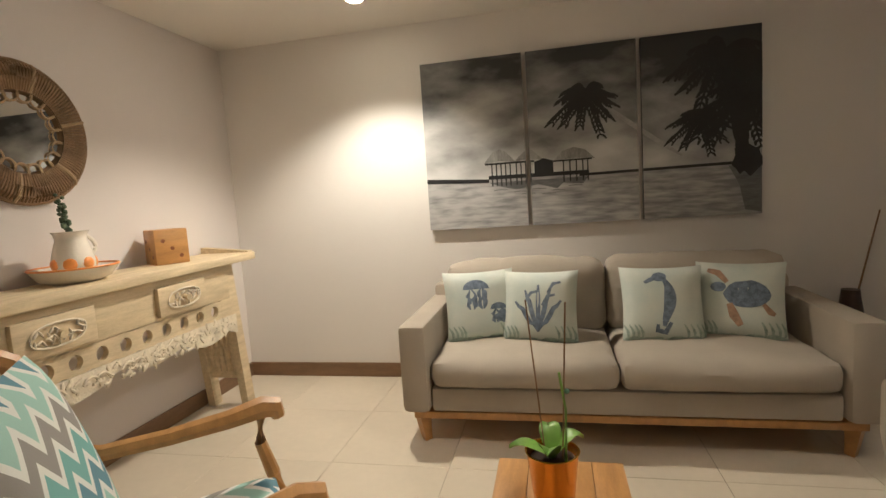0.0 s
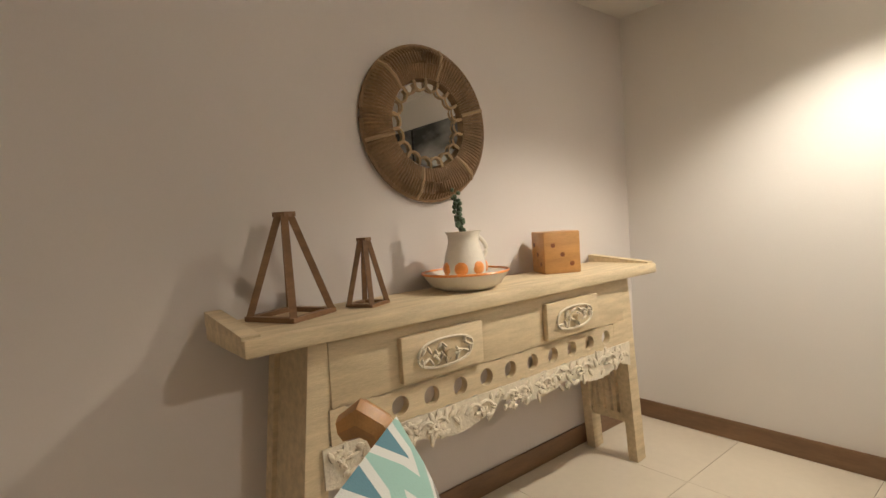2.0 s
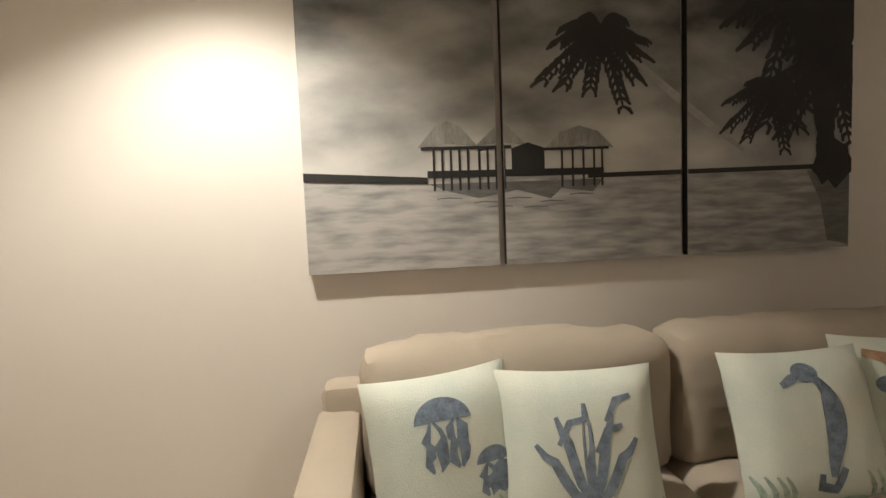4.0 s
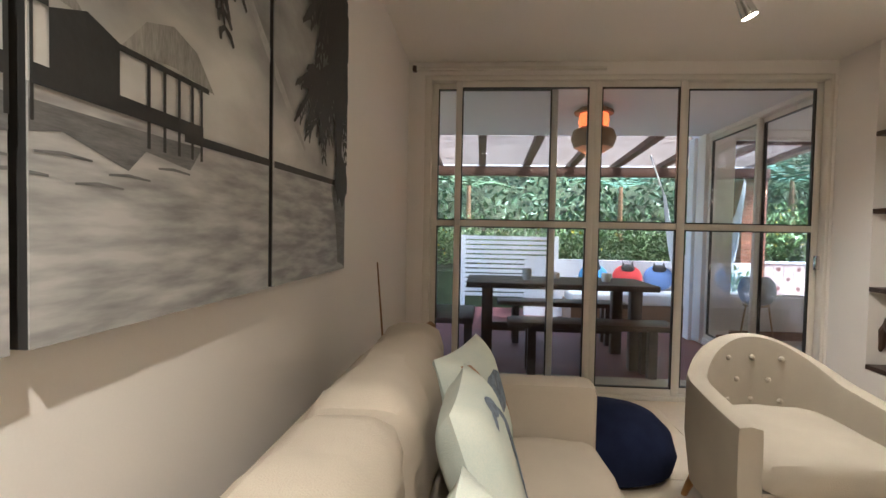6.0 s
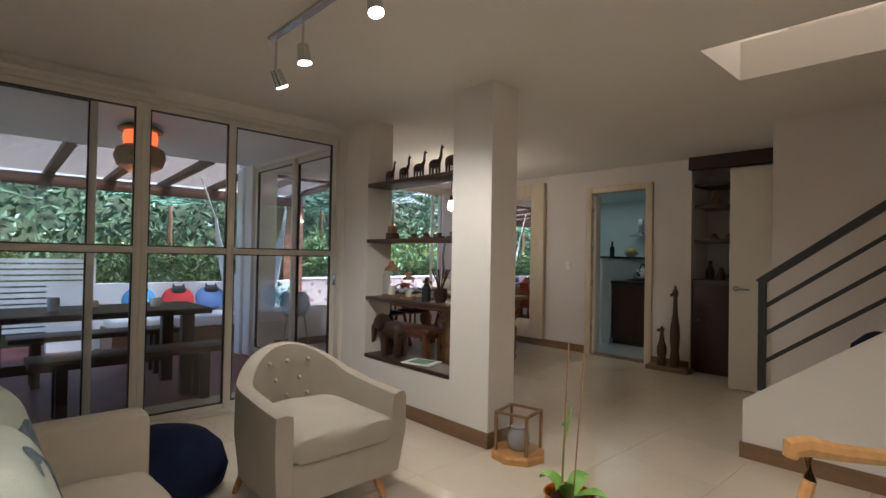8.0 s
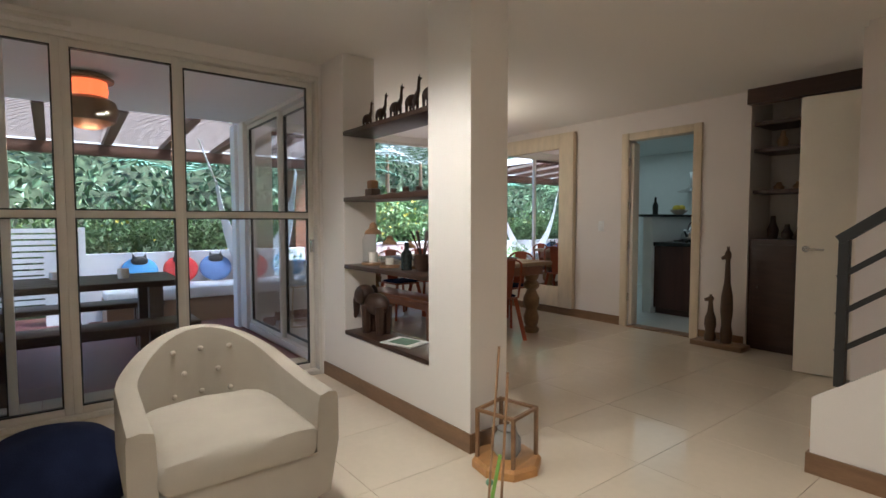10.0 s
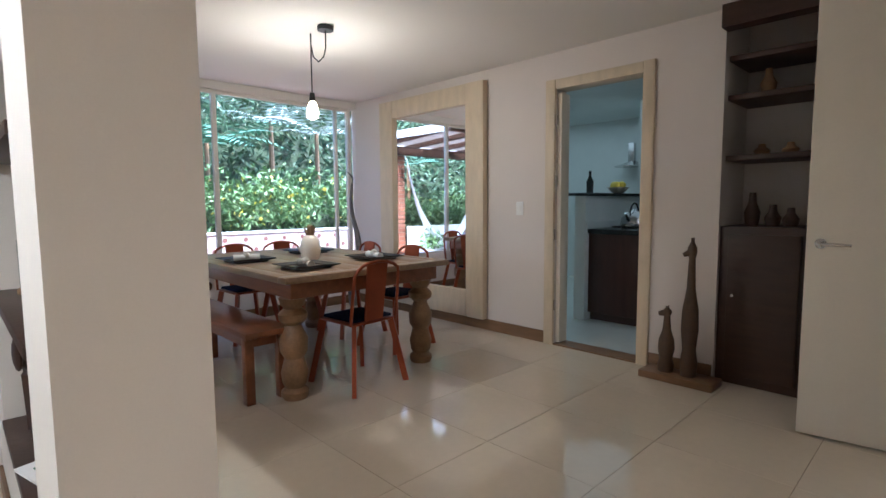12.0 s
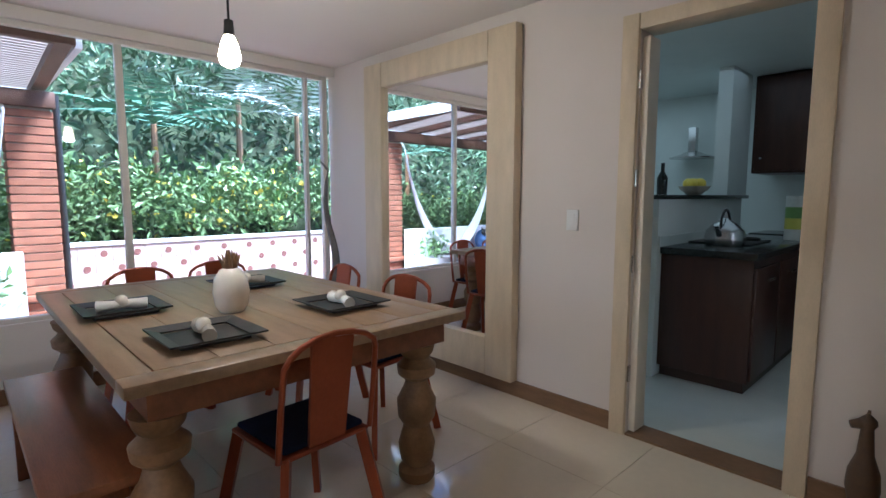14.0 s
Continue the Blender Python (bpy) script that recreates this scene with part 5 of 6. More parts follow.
part("skirting", boxes((0.12, SY0 + 0.002, 0, SX + 0.014, SY0 + 0.014, 0.10), (SX + 0.002, SY0 - 0.6, 0, SX + 0.014, SY0, 0.10)), M_BASE, sr)
rg = thing("stair_railing", "black steel stair railing with four sloping bars", "railing", (0, 0, 0))
sl = RISE / GO
for x in (SX - 0.10, SX - 1.25, SX - 2.2):
    zb = 0.37 + (SX - x) * sl
    part("post", boxes((x - 0.02, SY0 - 0.045, zb, x + 0.02, SY0 - 0.005, zb + 0.70)), M_BLACK, rg)
for h, w in ((0.70, 0.045), (0.525, 0.025), (0.35, 0.025), (0.175, 0.025)):
    bm = bmesh.new()
    a = SX - 0.08
    beam(bm, (a, SY0 - 0.025, 0.37 + (SX - a) * sl + h), (SX - 2.22, SY0 - 0.025, 0.37 + 2.22 * sl + h), w, w)
    part("bar", bm, M_BLACK, rg)
bm = bmesh.new()
lathe(bm, [(0.13, 0), (0.15, 0.08), (0.13, 0.2), (0.06, 0.27), (0.02, 0.29)], 16)
bgx = SX - GO * 2.5
bag = solid("bag", bm, M_NAVY, "black soft bag lying on the stairs", "bag", at=(bgx, -4.55, RISE * 3))

# ---- door leaf, cupboard recess, giraffes ----
dl = tagged(thing("door_3", "white flush door standing open with a steel lever handle", "door", (3.12, -6.02, 0), 203 - 15), kind="structure")
part("leaf", boxes((0.0, -0.02, 0.012, 0.72, 0.02, 2.19), r=0.003), M_DOOR, dl)
bm = bmesh.new()
rod(bm, (0.06, -0.021, 1.0), (0.06, -0.028, 1.0), 0.026, None, 16)
rod(bm, (0.06, -0.028, 1.0), (0.06, -0.055, 1.0), 0.010, None, 10)
rod(bm, (0.06, -0.055, 1.0), (0.18, -0.055, 0.995), 0.010, 0.008, 10)
part("door_handle", bm, M_STEEL, dl, "steel lever handle")
cb = thing("cupboard", "dark brown wooden cupboard built into the recess", "cabinet", (0, 0, 0))
part("carcass", boxes((2.62, KY - 0.495, 0.0, 3.695, KY - 0.02, 1.05), r=0.004), M_DARK, cb)
for x in (2.80, 3.24):
    d = part("cupboard_door", boxes((x, KY - 0.018, 0.06, x + 0.40, KY, 1.0), r=0.004), M_DARK, cb)
    bm = bmesh.new()
    rod(bm, (x + 0.36, KY + 0.001, 0.6), (x + 0.36, KY + 0.02, 0.6), 0.008)
    part("knob", bm, M_STEEL, d)
for z in (1.48, 1.87, 2.12):
    solid("recess_shelf", boxes((2.62, KY - 0.49, z, 3.695, KY - 0.06, z + 0.035), r=0.003), M_DARK, "dark brown shelf in the cupboard recess", "shelf", "recess shelves")
for k, (x, z, h) in enumerate(((3.56, 1.051, 0.22), (3.44, 1.051, 0.14), (3.34, 1.051, 0.12), (3.52, 1.516, 0.07), (3.36, 1.516, 0.07), (3.50, 1.906, 0.16))):
    bm = bmesh.new()
    lathe(bm, [(0.04, 0), (0.05, h * 0.4), (0.025, h * 0.7), (0.02, h)], 14)
    solid("small_ornament", bm, M_DARK if k < 3 else M_TURN, "small dark ornament standing in the recess", "ornament", "recess ornaments", (x, KY - 0.2, z))
gp = solid("wooden_plinth", boxes((-0.24, -0.10, 0, 0.24, 0.10, 0.05), r=0.006), M_BASE, "low brown wooden plinth on the floor", "plinth", at=(3.86, KY + 0.17, 0))
M_GIR = mat("carved_spotted_wood", (0.05, 0.03, 0.02), 0.5, var=0.5, scale=30, fine=60, color2=(0.10, 0.055, 0.028))
for x, h in ((3.80, 0.90), (3.95, 0.44)):
    bm = bmesh.new()
    lathe(bm, [(0.05, 0), (0.055, h * 0.1), (0.042, h * 0.2), (0.055, h * 0.35), (0.05, h * 0.5), (0.028, h * 0.65), (0.02, h * 0.88), (0.03, h * 0.92), (0.028, h * 0.96), (0.01, h)], 12)
    rod(bm, (0, 0, h * 0.93), (0.05, 0.02, h * 0.90), 0.026, 0.014)
    for s in (-1, 1):
        rod(bm, (0.0, s * 0.012, h * 0.97), (0.0, s * 0.018, h * 1.03), 0.007, 0.005)
    solid("giraffe_statue", bm, M_GIR, "tall carved dark wooden giraffe on a plinth" if h > 0.6 else "small carved dark wooden giraffe on a plinth", "statue", "carved giraffes", (x, KY + 0.17, 0.051))

# ---- kitchen ----
kf = tagged(thing("door_4", "cream wooden frame of the open kitchen doorway", "door frame"), kind="structure")
part("jamb", boxes((4.147, KY - 0.15, 0.0, 4.233, KY + 0.025, 2.22), r=0.005), M_FRAME, kf)
part("jamb", boxes((4.972, KY - 0.15, 0.0, 5.06, KY + 0.025, 2.22), r=0.005), M_FRAME, kf)
part("head", boxes((4.235, KY - 0.15, 2.14, 4.97, KY + 0.02, 2.218), r=0.005), M_FRAME, kf)
part("folded_leaf", boxes((4.93, KY - 0.14, 0.02, 4.968, KY - 0.02, 2.11), r=0.003), M_DOOR, kf)
for z in (0.3, 0.9, 1.35, 1.85):
    part("hinge", boxes((4.962, KY - 0.018, z, 4.971, KY + 0.01, z + 0.09)), M_STEEL, kf)
part("threshold", boxes((4.235, KY - 0.16, -0.007, 4.97, KY + 0.01, 0.012)), M_BASE, kf)
setting("kitchen_floor", boxes((3.3, -10.2, -0.12, 8.0, KY - 0.165, -0.002)), M_KFLOOR, "pale polished kitchen floor", "floor")
setting("kitchen_walls", boxes((3.2, -10.3, 0, 8.0, -10.2, H), (3.2, -10.2, 0, 3.3, KY - 0.7, H), (7.9, -10.2, 0, 8.0, KY - 0.14, H)), M_KWALL, "pale painted kitchen walls", "wall")
setting("kitchen_ceiling", boxes((3.2, -10.3, H, 8.0, KY - 0.61, H + 0.1)), M_KWALL, "pale kitchen ceiling", "ceiling")
setting("kitchen_half_wall", boxes((5.26, -9.4, 0, 5.38, -7.55, 1.28)), M_KWALL, "pale half wall behind the kitchen counter", "wall")
solid("bar_top", boxes((5.20, -9.4, 1.281, 5.44, -7.5, 1.312), r=0.006), M_GRANITE, "black granite top on the half wall", "counter")
setting("kitchen_post", boxes((5.27, -9.55, 1.313, 5.39, -9.0, H)), M_KWALL, "pale square post above the bar", "column")
kc = thing("kitchen_cabinet", "dark brown base cabinet with steel handles", "cabinet", (0, 0, 0))
part("carcass", boxes((4.67, -9.4, 0.08, 5.258, -7.62, 0.895), r=0.004), M_KIT, kc)
part("kickboard", boxes((4.70, -9.38, 0.0, 5.25, -7.66, 0.079)), M_DARK, kc)
for k in range(3):
    d = part("cabinet_door", boxes((4.652, -8.2 - 0.6 * k, 0.10, 4.669, -7.63 - 0.6 * k, 0.84), r=0.003), M_KIT, kc)
    part("handle", boxes((4.63, -8.0 - 0.6 * k, 0.74, 4.651, -7.85 - 0.6 * k, 0.755)), M_STEEL, d)
solid("worktop", boxes((4.64, -9.4, 0.896, 5.258, -7.59, 0.945), r=0.006), M_GRANITE, "black speckled granite worktop", "counter")
setting("splash_strip", boxes((5.245, -9.4, 0.946, 5.259, -7.56, 1.02)), M_KWALL, "pale splash strip behind the worktop", "trim")
uc = thing("wall_cabinet", "dark brown kitchen wall cabinet", "cabinet", (0, 0, 0))
part("carcass", boxes((3.9, -10.19, 1.52, 5.24, -9.56, H - 0.01), r=0.004), M_KIT, uc)
for k in range(3):
    d = part("cabinet_door", boxes((3.92 + 0.44 * k, -9.558, 1.54, 4.34 + 0.44 * k, -9.54, H - 0.03), r=0.003), M_KIT, uc)
    bm = bmesh.new()
    rod(bm, (4.28 + 0.44 * k, -9.539, 1.66), (4.28 + 0.44 * k, -9.52, 1.66), 0.01)
    part("knob", bm, M_STEEL, d)
kb = thing("back_counter", "dark brown rear kitchen counter with a black top", "cabinet", (0, 0, 0))
part("carcass", boxes((3.32, -10.19, 0, 5.24, -9.62, 0.895), r=0.004), M_KIT, kb)
part("worktop", boxes((3.32, -10.19, 0.896, 5.24, -9.6, 0.945), r=0.004), M_GRANITE, kb)
kt = thing("kettle", "round steel kettle with a black handle", "kettle", (4.98, -8.05, 0.946))
kt.scale = (1.2, 1.2, 1.2)
bm = bmesh.new()
lathe(bm, [(0.10, 0), (0.115, 0.03), (0.105, 0.09), (0.06, 0.135), (0.03, 0.15), (0.015, 0.165)], 24)
part("body", bm, M_STEEL, kt)
bm = bmesh.new()
tube(bm, [(0, 0.085 * math.cos(a), 0.10 + 0.115 * math.sin(a)) for a in [math.pi * k / 10 for k in range(11)]], 0.008, 8)
part("handle", bm, M_BLACK, kt)
bm = bmesh.new()
rod(bm, (0, 0.09, 0.06), (0, 0.165, 0.13), 0.02, 0.012)
part("spout", bm, M_STEEL, kt)
st_ = thing("gas_hob", "black gas hob set on the worktop", "hob", (4.95, -8.5, 0.946))
part("plate", boxes((-0.24, -0.28, 0, 0.24, 0.28, 0.012), r=0.004), M_BLACK, st_)
for x in (-0.11, 0.11):
    for y in (-0.14, 0.14):
        bm = bmesh.new()
        lathe(bm, [(0.09, 0.012), (0.09, 0.03), (0.04, 0.035)], 14)
        part("burner", bm, M_BLACK, st_)
        st_.children[-1].location = (x, y, 0)
jr = thing("canister", "tall canister with yellow and green bands", "canister", (4.72, -8.95, 0.946))
for k, c in enumerate(((0.7, 0.7, 0.65), (0.62, 0.6, 0.1), (0.2, 0.35, 0.1), (0.7, 0.7, 0.65))):
    bm = bmesh.new()
    rod(bm, (0, 0, 0.09 * k), (0, 0, 0.09 * k + 0.089), 0.085, None, 20)
    part("band", bm, mat("canister_band", c, 0.4), jr)
ve = thing("fruit_bowl", "bowl of yellow fruit on the bar top", "bowl", (5.32, -8.35, 1.313))
bm = bmesh.new()
lathe(bm, [(0.05, 0), (0.10, 0.04), (0.12, 0.07), (0.11, 0.07)], 18)
part("bowl", bm, M_CERAM, ve)
for k in range(4):
    bm = bmesh.new()
    bmesh.ops.create_uvsphere(bm, u_segments=10, v_segments=6, radius=0.045, matrix=Matrix.Translation((0.045 * math.cos(k * 1.57), 0.045 * math.sin(k * 1.57), 0.09)))
    part("fruit", bm, M_FLOWER, ve)
solid("bottle", lathe(bmesh.new(), [(0.035, 0), (0.038, 0.12), (0.014, 0.17), (0.014, 0.23)], 14), M_GRANITE, "dark bottle standing on the bar top", "bottle", at=(5.33, -7.75, 1.313))
hd = thing("range_hood", "glass and steel range hood on the kitchen wall", "range hood", (5.95, -10.0, 1.72))
part("chimney", boxes((-0.04, -0.04, 0.075, 0.04, 0.04, 0.34), r=0.004), M_STEEL, hd)
bm = bmesh.new()
lathe(bm, [(0.24, 0.0), (0.24, 0.012), (0.13, 0.045), (0.05, 0.08)], 24)
part("canopy", bm, M_STEEL, hd)

# ---- dining room ----
fm = thing("floor_mirror", "tall mirror in a wide cream wooden frame leaning on the wall", "mirror", (6.49, KY + 0.006, 0.106))
part("frame_side", boxes((-0.78, 0, 0, -0.555, 0.07, 2.235), r=0.008), M_FRAME, fm)
part("frame_side", boxes((0.555, 0, 0, 0.78, 0.07, 2.235), r=0.008), M_FRAME, fm)
part("frame_rail", boxes((-0.554, 0.001, 2.045, 0.554, 0.068, 2.234), r=0.008), M_FRAME, fm)
part("frame_rail", boxes((-0.554, 0.001, 0.001, 0.554, 0.068, 0.258), r=0.008), M_FRAME, fm)
part("mirror_glass", boxes((-0.553, 0.01, 0.259, 0.553, 0.03, 2.044)), M_MIRROR, fm, "clear mirror glass", smooth=None)
sw = thing("light_switch", "white rectangular wall light switch", "switch", (5.335, KY + 0.001, 1.165))
part("plate", boxes((-0.038, 0, -0.06, 0.038, 0.008, 0.06), r=0.003), M_EXT, sw)
part("rocker", boxes((-0.016, 0.0085, -0.035, 0.016, 0.012, 0.035), r=0.002), M_EXT, sw)

TX0, TX1, TY0, TY1 = 5.30, 7.20, -5.63, -4.28
dt = thing("dining_table", "oak dining table with thick turned baluster legs", "table", (0, 0, 0))
for k in range(6):
    w = (TY1 - TY0 - 0.2) / 6
    part("plank", boxes((TX0 + 0.10, TY0 + 0.1 + k * w, 0.745, TX1 - 0.10, TY0 + 0.1 + (k + 1) * w - 0.002, 0.785), r=0.003), M_TABLE, dt)
for x in (TX0, TX1 - 0.099):
    part("breadboard_end", boxes((x, TY0, 0.745, x + 0.099, TY1, 0.785), r=0.006), M_TABLE, dt)
for y in (TY0, TY1 - 0.099):
    part("edge_board", boxes((TX0 + 0.1, y, 0.745, TX1 - 0.1, y + 0.099, 0.785), r=0.006), M_TABLE, dt)
part("apron", boxes((TX0 + 0.07, TY0 + 0.07, 0.64, TX1 - 0.07, TY1 - 0.07, 0.744), r=0.004), M_RED, dt)
leg = [(0.075, 0), (0.085, 0.02), (0.085, 0.05), (0.06, 0.075), (0.075, 0.10), (0.085, 0.17), (0.06, 0.26), (0.085, 0.30), (0.09, 0.38), (0.06, 0.44), (0.05, 0.47), (0.085, 0.50), (0.09, 0.54), (0.055, 0.575), (0.075, 0.60), (0.085, 0.639)]
for x in (TX0 + 0.15, TX1 - 0.15):
    for y in (TY0 + 0.17, TY1 - 0.12):
        bm = bmesh.new()
        lathe(bm, leg, 22, (x, y, 0))
        part("leg", bm, M_TURN, dt)

bn = thing("bench", "reddish brown wooden bench pulled beside the dining table", "bench", (6.12, -4.25, 0))
part("seat", boxes((-0.66, -0.15, 0.42, 0.66, 0.15, 0.455), r=0.006), M_RED, bn)
part("apron", boxes((-0.58, -0.11, 0.35, 0.58, 0.11, 0.419)), M_RED, bn)
for sx in (-1, 1):
    for sy in (-1, 1):
        part("leg", boxes((sx * 0.58 - 0.028, sy * 0.105 - 0.028, 0, sx * 0.58 + 0.028, sy * 0.105 + 0.028, 0.419), r=0.004), M_RED, bn)

# metal bistro chair, facing local +x
mc = thing("metal_chair", "copper red metal bistro chair with a dark seat pad", "chair", (5.42, -4.86, 0), 4, "bistro chairs round the table")
part("seat", boxes((-0.18, -0.18, 0.43, 0.18, 0.18, 0.45), r=0.012), M_COPPER, mc)
part("seat_pad", boxes((-0.165, -0.165, 0.451, 0.165, 0.165, 0.472), r=0.01), M_NAVY, mc, "dark cloth seat pad")
for sx in (-1, 1):
    for sy in (-1, 1):
        bm = bmesh.new()
        beam(bm, (sx * 0.235, sy * 0.225, 0.0), (sx * 0.16, sy * 0.155, 0.44), 0.028, 0.04)
        part("leg", bm, M_COPPER, mc)
bm = bmesh.new()
tube(bm, [(-0.17, -0.19, 0.44), (-0.195, -0.19, 0.62), (-0.215, -0.185, 0.76)] + [(-0.225, -0.185 * math.cos(a), 0.76 + 0.085 * math.sin(a)) for a in [math.pi * k / 8 for k in range(1, 8)]] + [(-0.215, 0.185, 0.76), (-0.195, 0.19, 0.62), (-0.17, 0.19, 0.44)], 0.011, 8)
part("back_hoop", bm, M_COPPER, mc)
bm = bmesh.new()
slab(bm, [(-0.075, 0.45), (0.075, 0.45), (0.085, 0.845), (-0.085, 0.845)], 0.012, Matrix(((0, -0.13, 1, -0.115), (1, 0, 0, 0), (0, 1, 0, 0), (0, 0, 0, 1))))
part("back_splat", bm, M_COPPER, mc)
for x, y, a in ((5.95, -5.62, 95), (6.62, -5.62, 86), (7.12, -4.82, 182), (7.14, -5.28, 176)):
    copy_thing(mc, pose(x, y, 0, 0, 0, a))

for k, (x, y) in enumerate(((5.66, -4.62), (6.35, -4.50), (6.62, -5.18), (5.78, -5.28))):
    p = thing("place_setting", "square slate plate with a rolled napkin on the table", "plate", (x, y, 0.786), (0, 90, 90, 0)[k], "table settings")
    bm = bmesh.new()
    g = [(-0.15, -0.15, 0.022), (0.15, 0.15, 0.022)]
    box(bm, -0.12, -0.12, 0.0, 0.12, 0.12, 0.008)
    part("plate", bm, M_SLATE, p)
    for a in range(4):
        bm = bmesh.new()
        slab(bm, [(-0.165, 0.165), (0.165, 0.165), (0.12, 0.12), (-0.12, 0.12)], 0.006, pose(0, 0, 0.010, 0, 0, 90 * a))
        for v in bm.verts:
            if max(abs(v.co.x), abs(v.co.y)) > 0.14:
                v.co.z += 0.014
        part("rim", bm, M_SLATE, p)
    bm = bmesh.new()
    tube(bm, [(-0.10, 0.02, 0.03), (-0.03, 0.0, 0.034), (0.04, 0.01, 0.034), (0.09, -0.01, 0.03)], [0.026, 0.02, 0.022, 0.03], 9)
    nk = part("napkin", bm, M_COTTON if k % 2 else M_SOFA, p)
    bm = bmesh.new()
    bmesh.ops.create_icosphere(bm, subdivisions=2, radius=0.028, matrix=Matrix.Translation((0.0, 0.005, 0.05)))
    part("napkin_ring", bm, M_CERAM, nk)
pn = thing("pineapple_ornament", "white ceramic pineapple with a brown leafy crown", "ornament", (6.02, -4.86, 0.786))
bm = bmesh.new()
lathe(bm, [(0.05, 0), (0.07, 0.03), (0.078, 0.09), (0.07, 0.15), (0.045, 0.19), (0.02, 0.20)], 22)
part("body", bm, M_CERAM, pn)
for k in range(14):
    a, t = k * 2.4, 0.25 + 0.75 * (k % 3) / 2
    bm = bmesh.new()
    rod(bm, (0.02 * math.cos(a), 0.02 * math.sin(a), 0.195), (0.05 * t * math.cos(a), 0.05 * t * math.sin(a), 0.285 - 0.03 * t), 0.014, 0.002, 5)
    part("crown_leaf", bm, M_TURN, pn)

pd = thing("pendant_lamp", "bare glowing bulb pendant on a looped black cord", "pendant lamp", (5.93, -4.86, 0))
bm = bmesh.new()
lathe(bm, [(0.055, H - 0.03), (0.055, H - 0.001)], 20, (-0.20, 0, 0))
part("ceiling_rose", bm, M_BLACK, pd)
bm = bmesh.new()
tube(bm, [(-0.20, 0, H - 0.03), (-0.20, 0, 2.30), (-0.17, 0, 2.24), (-0.10, 0, 2.22), (-0.03, 0, 2.27), (0, 0, 2.36), (0, 0, 2.41), (0.0, 0, H - 0.002)], 0.005, 6)
rod(bm, (0, 0, H - 0.01), (0, 0, 2.0), 0.005)
part("cord", bm, M_BLACK, pd)
bm = bmesh.new()
rod(bm, (0, 0, 1.96), (0, 0, 2.02), 0.022, 0.018, 12)
part("socket", bm, M_BLACK, pd)
bm = bmesh.new()
lathe(bm, [(0.012, 1.83), (0.036, 1.845), (0.045, 1.875), (0.036, 1.92), (0.02, 1.958)], 20)
blb = part("bulb", bm, M_BULB, pd, "glowing warm bulb")
blb.visible_shadow = False

bm = bmesh.new()
tube(bm, [(0.03 * math.sin(z * 7), 0.035 * math.sin(z * 5 + 1), z) for z in [0.08 * k for k in range(20)]] + [(0.06, 0.05, 1.60)], [0.055 - 0.0022 * k for k in range(20)] + [0.006], 10)
solid("driftwood_sculpture", bm, mat("grey_driftwood", (0.16, 0.15, 0.14), 0.7, var=0.3, scale=8), "tall wavy grey driftwood pole sculpture in the corner", "sculpture", at=(7.62, -6.36, 0))

so = thing("plant_stand", "round grey pot on a slim wire stand", "plant stand", (7.43, -3.56, 0))
bm = bmesh.new()
lathe(bm, [(0.07, 0.46), (0.15, 0.50), (0.185, 0.60), (0.175, 0.70), (0.13, 0.76), (0.12, 0.765), (0.11, 0.74)], 24)
part("pot", bm, mat("grey_glazed_pot", (0.25, 0.27, 0.28), 0.35, var=0.15), so)
for k in range(3):
    a = 2.1 * k + 0.4
    bm = bmesh.new()
    rod(bm, (0.2 * math.cos(a), 0.2 * math.sin(a), 0.0), (0.12 * math.cos(a), 0.12 * math.sin(a), 0.48), 0.008)
    part("leg", bm, M_CANE, so)
for r, z in ((0.2, 0.008), (0.125, 0.46)):
    bm = bmesh.new()
    tube(bm, [(r * math.cos(q), r * math.sin(q), z) for q in [2 * math.pi * j / 24 for j in range(25)]], 0.008, 6)
    part("hoop", bm, M_CANE, so)

# ---- patio ----
GXE = 9.75  # garden edge
pg = thing("pergola", "dark wooden pergola roofed with pale reed slats", "pergola", (0, 0, 0))
part("beam", boxes((9.42, -4.72, 2.06, 9.54, 3.2, 2.20), r=0.006), M_PERG, pg)
part("wall_plate", boxes((8.0, -4.67, 2.30, 8.06, -3.06, 2.42)), M_PERG, pg)
for k in range(12):
    y = -4.62 + 0.68 * k
    bm = bmesh.new()
    beam(bm, (7.72 if y > -3.0 else 8.07, y, 2.36), (9.95, y, 2.235), 0.10, 0.07)
    part("rafter", bm, M_PERG, pg)
for k in range(34):
    x = 7.75 + 0.067 * k
    z = 2.41 - (x - 7.72) * 0.056
    part("slat", boxes((x, -4.67 if x > 8.08 else -3.0, z, x + 0.045, 3.2, z + 0.012)), M_REED, pg)
part("fascia", boxes((9.951, -4.72, 2.22, 9.975, 3.2, 2.32)), M_EXT, pg)
part("end_board", boxes((8.08, -4.72, 2.30, 9.95, -4.675, 2.42)), M_EXT, pg)
for y in (2.9,):
    part("post", boxes((9.42, y, -0.015, 9.54, y + 0.12, 2.06)), M_PERG, pg)

lampo = thing("hanging_lamp", "orange glowing copper patio lamp with two tiers", "lamp", (6.35, -1.54, 0))
bm = bmesh.new()
lathe(bm, [(0.17, 2.28), (0.175, 2.30), (0.12, 2.335), (0.05, 2.339)], 24)
part("cap", bm, M_TURN, lampo)
bm = bmesh.new()
lathe(bm, [(0.125, 2.16), (0.135, 2.22), (0.125, 2.279)], 24)
part("glowing_shade", bm, M_LANTERN, lampo, "lit orange shade")
bm = bmesh.new()
lathe(bm, [(0.08, 1.93), (0.17, 1.98), (0.20, 2.06), (0.18, 2.13), (0.13, 2.159)], 24)
part("lower_shade", bm, M_TURN, lampo)

